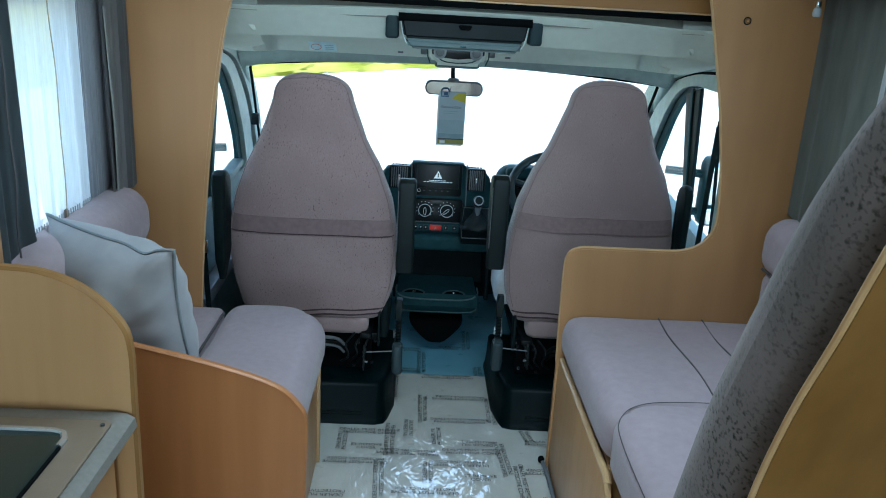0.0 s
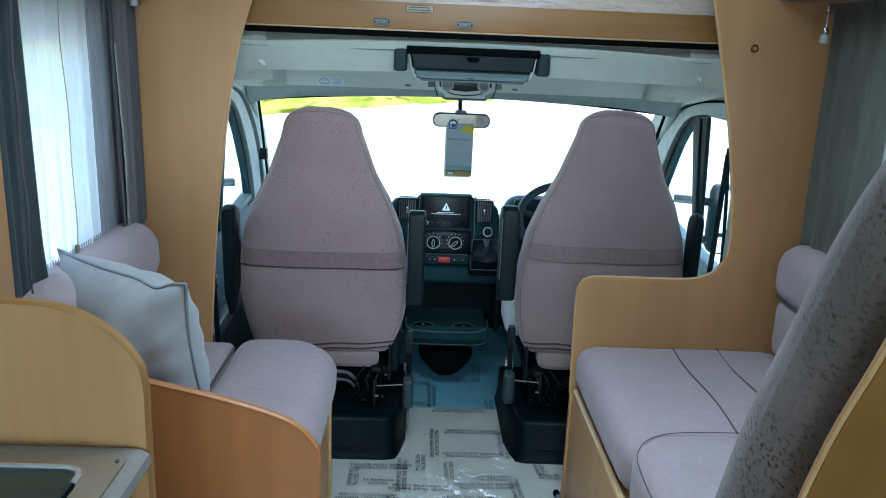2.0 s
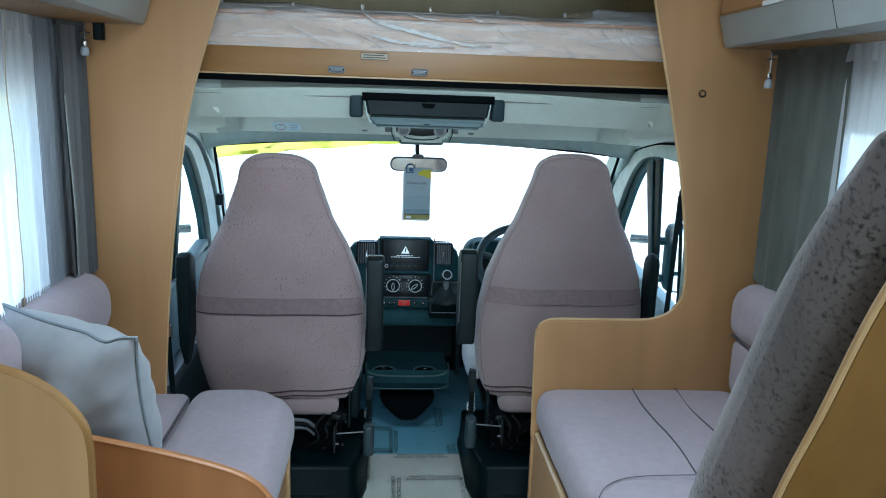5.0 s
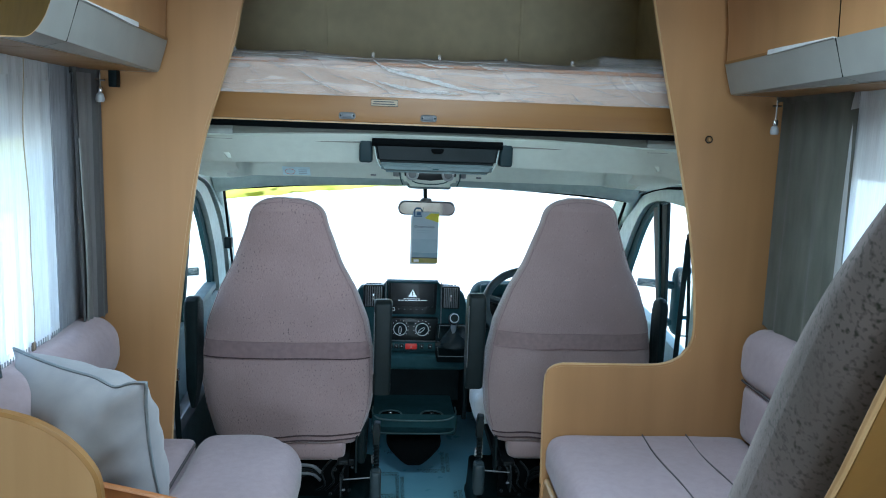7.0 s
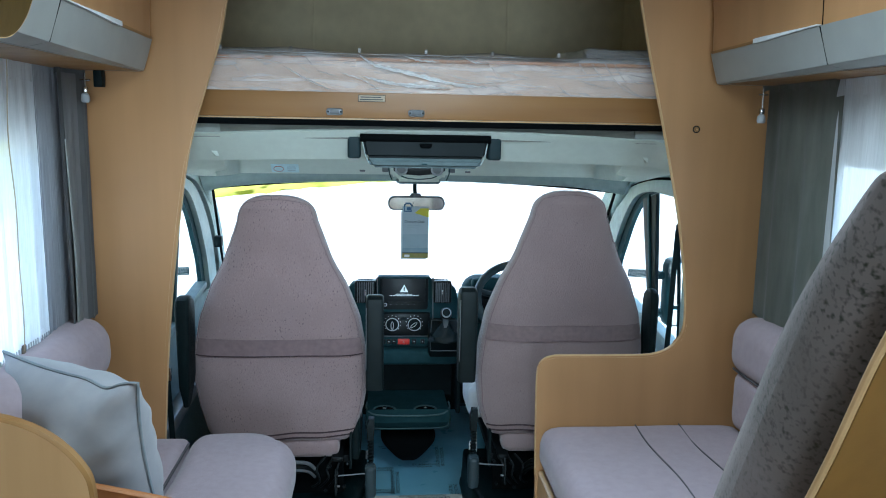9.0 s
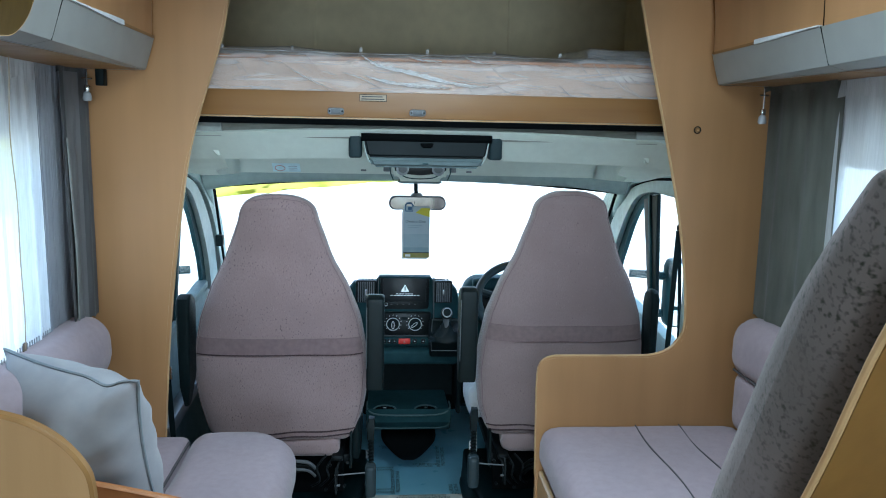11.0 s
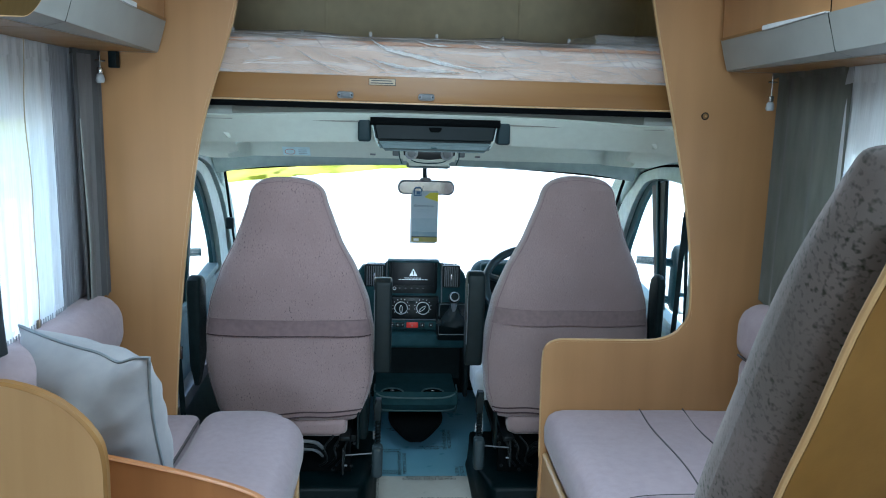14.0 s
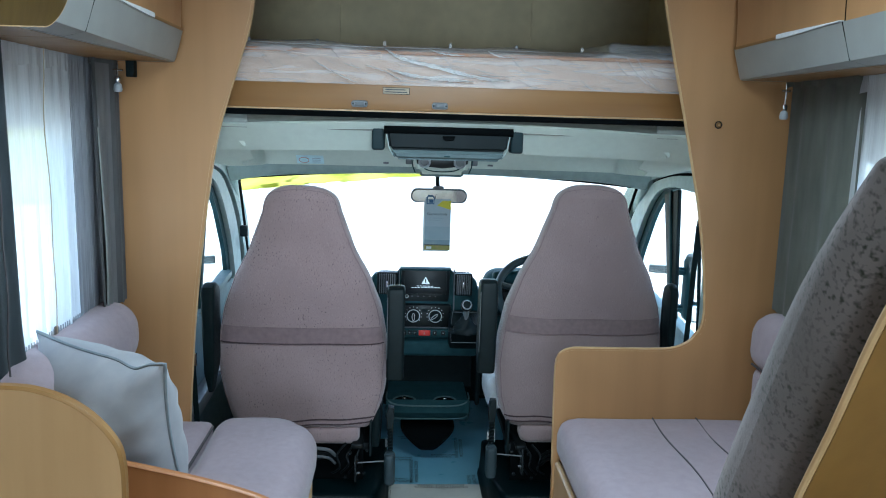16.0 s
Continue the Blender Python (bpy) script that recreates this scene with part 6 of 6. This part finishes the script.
part("gasket", tube([(-0.604, 0.962, 0.8485), (-0.604, 0.45, 0.8485), (-0.62, 0.44, 0.8485), (-0.985, 0.44, 0.8485)], 0.003, 8), RUBBER, hb, "black gasket")
part("glass_lid", prism(rrect(-0.987, -0.605, 0.443, 1.005, 0.018), "z", 0.847, 0.851, 0.001), LID, hb, "dark glass lid")
part("hinge_pip", disc((-0.570, 1.030, 0.848), (0, 0, 1), 0.003, 0.003, 10), INK, hb)

# ---- lockers ----
def locker(s, y0, y1, name, door_mat, label):
    """An overhead locker: a leaning grey lower rail and a wooden flap above it."""
    L = thing(name, (s * 0.92, (y0 + y1) / 2, 1.58), label, "locker", "overhead lockers")
    xt = 0.790 if s > 0 else 0.757
    top = lambda y: 1.668 + (2.296 - y) * 0.027
    low = lambda y: 1.583 + (2.296 - y) * 0.034
    stops = list(np.linspace(y0 + 0.0002, y1 - 0.036, 7)) + [y1 - 0.034 + 0.0336 * math.sin(a * math.pi / 16) for a in range(1, 9)]
    def turn(y):
        """How far the rounded far end draws back."""
        d = max(0.0, y - (2.296 - 0.034)) if y1 > 2 else 0.0
        return 0.034 - math.sqrt(max(0.034 ** 2 - d * d, 0.0))
    def rail(y):
        c = 0.001 + (2.296 - y) * 0.03
        return [(xt, top(y)), (xt + 0.012, (top(y) + low(y)) / 2), (xt + 0.023, low(y) + 0.006), (xt + 0.026, low(y)), (xt + 0.028 + 2.1 * c, low(y) - c * 0.55), (1.045, low(y) - c * 0.55), (1.045, top(y))]
    part("rail", loft([[(s * min(x + turn(y), 1.045), y, z) for x, z in rail(y)] for y in stops]), GREYRAIL, L, "satin grey leaning lower rail", 25)
    def flap(y):
        b = top(y) + 0.001
        return [(xt + 0.006, b), (xt + 0.003, 1.76), (xt - 0.008, 1.85), (xt - 0.026, 1.93), (xt - 0.051, 1.985), (xt - 0.026, 1.99), (xt + 0.014, 1.86), (xt + 0.024, b)]
    part("flap", loft([[(s * (x + 0.8 * turn(y)), y, z) for x, z in flap(y)] for y in stops]), door_mat, L)
    part("joint", loft([[(s * (x - 0.0008 if k < 5 else x + 0.02), y, z) for k, (x, z) in enumerate([(xt + 0.026, low(y)), (xt, top(y)), (xt + 0.006, top(y) + 0.001), (xt + 0.003, 1.76), (xt - 0.026, 1.93), (xt - 0.01, 1.93), (xt + 0.02, 1.76), (xt + 0.03, low(y))])] for y in (y0 - 0.0005, y0 + 0.0007)]), RUBBER, L, "dark joint between the lockers")
    if y1 > 2:
        rows = []
        for y in np.linspace(y0 + 0.004, 2.0, 14):
            w = 0.0014 + 0.0042 * min(1.0, max(0.0, (y - 1.75) / 0.2))
            z = top(y) + 0.002
            rows.append([(s * (xt - 0.005), y, z - w), (s * (xt - 0.005), y, z + w), (s * (xt + 0.008), y, z + w), (s * (xt + 0.008), y, z - w)])
        part("handle_strip", loft(rows), PAPER, L, "pale tapering pull strip")
        # Thin brown strip stands for the shadow line below the flap.
        part("shadow_strip", loft([[(s * (xt - 0.001), y, top(y) - 0.003), (s * (xt - 0.001), y, top(y) + 0.004), (s * (xt + 0.008), y, top(y) + 0.004), (s * (xt + 0.008), y, top(y) - 0.003)] for y in (2.002, 2.15, 2.262)]), WOOD_DARK, L, "brown strip drawn for the shadow line under the flap")
    ends = [y for y in np.linspace(y0 + 0.001, min(y1, 2.24) - 0.001, 8)]
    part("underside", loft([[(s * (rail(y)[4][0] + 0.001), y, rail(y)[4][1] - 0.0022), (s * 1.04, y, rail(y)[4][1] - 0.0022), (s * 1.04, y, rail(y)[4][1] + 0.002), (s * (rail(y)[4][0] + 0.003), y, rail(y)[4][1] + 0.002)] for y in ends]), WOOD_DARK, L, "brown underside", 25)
    part("lower_lip", tube([(s * (rail(y)[4][0] - 0.001), y, rail(y)[4][1] + 0.0006) for y in ends], 0.0022, 8), GREYRAIL, L, "pale rounded lower lip")
    part("back_box", box(min(s * 0.86, s * 1.045), max(s * 0.86, s * 1.045), y0 + 0.004, y1 - 0.004, 1.715, 1.99, 0.003), WOOD, L)
    return L


locker(-1, 1.645, 2.296, "overhead_locker", WOOD, "grey and beech overhead locker over the settee window")
near = locker(-1, 0.90, 1.643, "overhead_locker", GREYRAIL, "grey overhead locker with a reddish beech door over the kitchen")
zc = lambda z: -0.753 + max(0.0, z - 1.76) * 0.19 - max(0.0, 1.69 - z) * 0.27
corner = arc(1.507 - 0.08, 1.594 + 0.08, 0.08, -90, 0, 10)
dp = corner + [(1.510, 1.74), (1.518, 1.98), (0.92, 1.98), (0.92, 1.545), (1.27, 1.580)]
part("door", loft([[(zc(z) + o, y, z) for y, z in dp] for o in (-0.012, 0.006)]), WOOD_DOOR_SHADED, near, "olive brown inset door, darkened for shade")
part("door_edging", tube([(zc(z) + 0.004, y, z) for y, z in [(0.95, 1.548), (1.27, 1.580)] + corner + [(1.510, 1.74), (1.518, 1.95)]], 0.0022, 8), WOOD_EDGE, near, "pale door edging")
locker(1, 1.700, 2.296, "overhead_locker", WOOD, "grey and beech overhead locker over the bench window")
locker(1, 0.90, 1.698, "overhead_locker", WOOD, "grey and beech overhead locker over the travel seat")

# ---- curtains ----
def cloth(x, y0, y1, z0, z1, mat, folds, depth, seed, n=90, m=14, gather=0.0, thick=0.0):
    rnd = random.Random(seed)
    ph = [rnd.uniform(0, 6.28) for _ in range(4)]
    bm = bmesh.new()
    rows = []
    for j in range(m + 1):
        v = j / m
        z = z1 + (z0 - z1) * v
        line = []
        for i in range(n + 1):
            u = i / n
            w = (math.sin(u * folds * 6.283 + ph[0]) + 0.45 * math.sin(u * folds * 2.3 * 6.283 + ph[1] + v) + 0.3 * math.sin(u * folds * 0.6 * 6.283 + ph[2])) * depth * (0.55 + 0.45 * v)
            yy = y0 + (y1 - y0) * (u + gather * math.sin(u * 6.283) * (1 - v) * 0.05)
            line.append(bm.verts.new((x + w, yy, z + 0.004 * math.sin(u * 23 + ph[3]) * v)))
        rows.append(line)
    for j in range(m):
        for i in range(n):
            bm.faces.new((rows[j][i], rows[j][i + 1], rows[j + 1][i + 1], rows[j + 1][i]))
    if thick:
        bmesh.ops.solidify(bm, geom=bm.faces[:], thickness=thick)
    return bm


def window_dressing(s, far_y0, far_y1, sheer_y0):
    nc = thing("net_curtain", (s * 1.0, 1.9, 0.9), "white net curtain hanging over the side window with a stitched hem", "curtain", "net curtains")
    net_y1 = 2.068 if s < 0 else far_y0 + 0.115
    part("net", cloth(s * 0.995, sheer_y0, net_y1, 0.893, 1.606, SHEER, 6, 0.008, 3, n=160), SHEER, nc, "", 80)
    part("hem", cloth(s * 0.994, sheer_y0, net_y1, 0.891, 0.925, SHEER, 6, 0.008, 3, n=160, m=2), SHEER, nc, "", 80)
    if s < 0:
        part("shaded_gathered_net", cloth(s * 0.991, 2.060, 2.215, 0.898, 1.604, NET_SHADED, 13, 0.0045, 4, n=180, thick=0.002), NET_SHADED, nc, "net gathered in tight pleats, greyed for shade", 80)
        part("hem_tab", box(s * 0.981, s * 0.977, 1.884, 1.900, 0.902, 0.928, 0.001), BEIGE_TRIM, nc, "brown tab at the hem")
    for y in ((1.895,) if s < 0 else (sheer_y0 + 0.37,)):
        part("seam", tube([(s * 0.978 + 0.002 * math.sin(z * 21), y + 0.006 * math.sin(z * 11 + y), z) for z in np.linspace(1.59, 0.90, 22)], 0.0014, 5), BEIGE_CARD, nc, "faint beige seam")
    part("heading", cloth(s * 0.990, sheer_y0, net_y1, 1.545, 1.604, SHEER, 9, 0.003, 6, n=160, m=2), SHEER, nc, "gathered heading tape", 80)
    for k in range(34):
        y = sheer_y0 + (min(far_y0 + 0.05, net_y1) - sheer_y0) * (k + 0.5) / 34
        part("stitch", box(min(s * 0.982, s * 0.985), max(s * 0.982, s * 0.985), y - 0.0008, y + 0.0008, 0.906, 0.920), LAMP_GREY, nc)
    drape = DRAPE_SHADED if s < 0 else CURTAIN
    gc = thing("curtain", (s * 0.98, (far_y0 + far_y1) / 2, 0.9), "grey lined curtain gathered at the window's end", "curtain", "curtains")
    bm = cloth(s * (0.968 if s < 0 else 0.984), far_y0, far_y1, 0.90, 1.600, drape, 1.3 if s < 0 else 2.2, 0.007, 8, thick=0.003)
    if s < 0:
        for v in bm.verts:
            v.co.x += 0.026 * (v.co.y - far_y0) / (far_y1 - far_y0)
    part("drop", bm, drape, gc, "", 80)
    part("heading_tape", cloth(s * 0.968, far_y0, far_y1, 1.566, 1.600, drape, 3, 0.003, 5, m=2, thick=0.003), drape, gc, "gathered heading", 80)
    rows = []
    for z in np.linspace(1.40, 0.882, 24):
        y = far_y0 + 0.004 + 0.022 * (1.5 - z) / 0.62 + 0.002 * math.sin(z * 19)
        x = s * (0.952 - 0.004 * math.sin(z * 7))
        rows.append([(x, y - 0.005, z), (x, y + 0.005, z), (x + s * 0.003, y + 0.005, z), (x + s * 0.003, y - 0.005, z)])
    if s < 0:
        bm = cloth(s * 0.957, far_y0 + 0.006, far_y0 + 0.075, 0.886, 1.57, LINING, 0.9, 0.003, 31, n=40, thick=0.0025)
        for v in bm.verts:
            u = (v.co.y - far_y0 - 0.006) / 0.069
            v.co.y += 0.022 * (1.5 - v.co.z) / 0.62 * (1 - u)
            v.co.x -= s * 0.012 * u
        part("lining", bm, LINING, gc, "paler turned-back lining", 80)
        part("leading_hem", loft(rows), HEM, gc, "pale turned edge", 80)
    rl = thing("curtain_rail", (s * 0.98, 1.9, 1.575), "white curtain rail under the locker", "rail", "curtain rails")
    part("track", box(min(s * 1.006, s * 1.022), max(s * 1.006, s * 1.022), 1.0, 2.27, 1.576, 1.583, 0.002), GREY_PL, rl)


window_dressing(-1, 2.145, 2.285, 1.62)
window_dressing(1, 1.915, 2.298, 1.2)
gc = thing("curtain", (-0.97, 1.7, 0.9), "dark grey lined curtain drawn to the window's near end", "curtain", "curtains")
bm = cloth(-0.972, 1.562, 1.690, 0.888, 1.604, DARK_CURTAIN, 1.3, 0.009, 21, thick=0.003)
for v in bm.verts:
    k = min(max((1.02 - v.co.z) / 0.13, 0.0), 1.0)
    v.co.y += 0.016 * k * k * (v.co.y - 1.562) / 0.128 + 0.012 * (1.58 - v.co.z) / 0.7 * (v.co.y - 1.562) / 0.128
part("drop", bm, DARK_CURTAIN, gc, "", 80)
part("seam", tube([(-0.957 + 0.002 * math.sin(k), 1.627 + 0.003 * math.sin(k * 0.6) - 0.0006 * k, 1.55 - 0.0345 * k) for k in range(20)], 0.0022, 5), PIPING, gc)
bm = box(-1.048, -0.962, 1.111, 1.557, 0.75, 1.57, 0.006)
single("kitchen_side_board", bm, WOOD, "beech veneer board between kitchen and settee window", "panel")

# ---- small fittings ----
def pull_cord(s, y, z, black):
    p = thing("blind_catch", (s * 0.93, y, z), "chrome catch with a clear knob hanging below the locker", "catch", "blind catches")
    if black:
        part("bracket", box(-0.915, -0.892, y + 0.02, y + 0.05, z + 0.012, z + 0.064, 0.003), BLACK, p)
    x = s * 0.93
    part("stem", tube([(x, y, 1.572), (x, y, z + 0.0)], 0.0028, 6), CHROME, p)
    part("swivel", soft_box(x - 0.007, x + 0.007, y - 0.007, y + 0.007, z - 0.006, z + 0.012, 0.004, 3), CHROME, p)
    part("crossbar", tube([(x - 0.012, y, 1.555), (x + 0.014, y, 1.555)], 0.0028, 6), CHROME, p)
    part("knob", loft([[(x + r * math.cos(t), y + r * math.sin(t), zz) for t in np.linspace(0, 6.283, 17)[:-1]] for zz, r in ((z - 0.004, 0.004), (z - 0.010, 0.010), (z - 0.024, 0.012), (z - 0.030, 0.009))]), LAMP_GREY, p, "clear knob")


pull_cord(-1, 2.24, 1.526, True)
pull_cord(1, 2.22, 1.505, False)
bt = thing("press_stud", (0.775, 2.297, 1.454), "small round metal press stud on the pillar", "stud")
part("ring", tube([(0.775 + 0.0095 * math.cos(a), 2.298, 1.454 + 0.0095 * math.sin(a)) for a in np.linspace(0, 6.283, 20)[:-1]], 0.0018, 6, True), STEEL, bt)
part("cap", disc((0.775, 2.298, 1.454), (0, 1, 0), 0.0075, 0.006, 16, 0.001), WOOD_DARK, bt)
part("mark", prism([(0.7715, 1.4515), (0.7785, 1.4515), (0.775, 1.4575)], "y", 2.2935, 2.2945, 0), WOOD_PALE, bt)
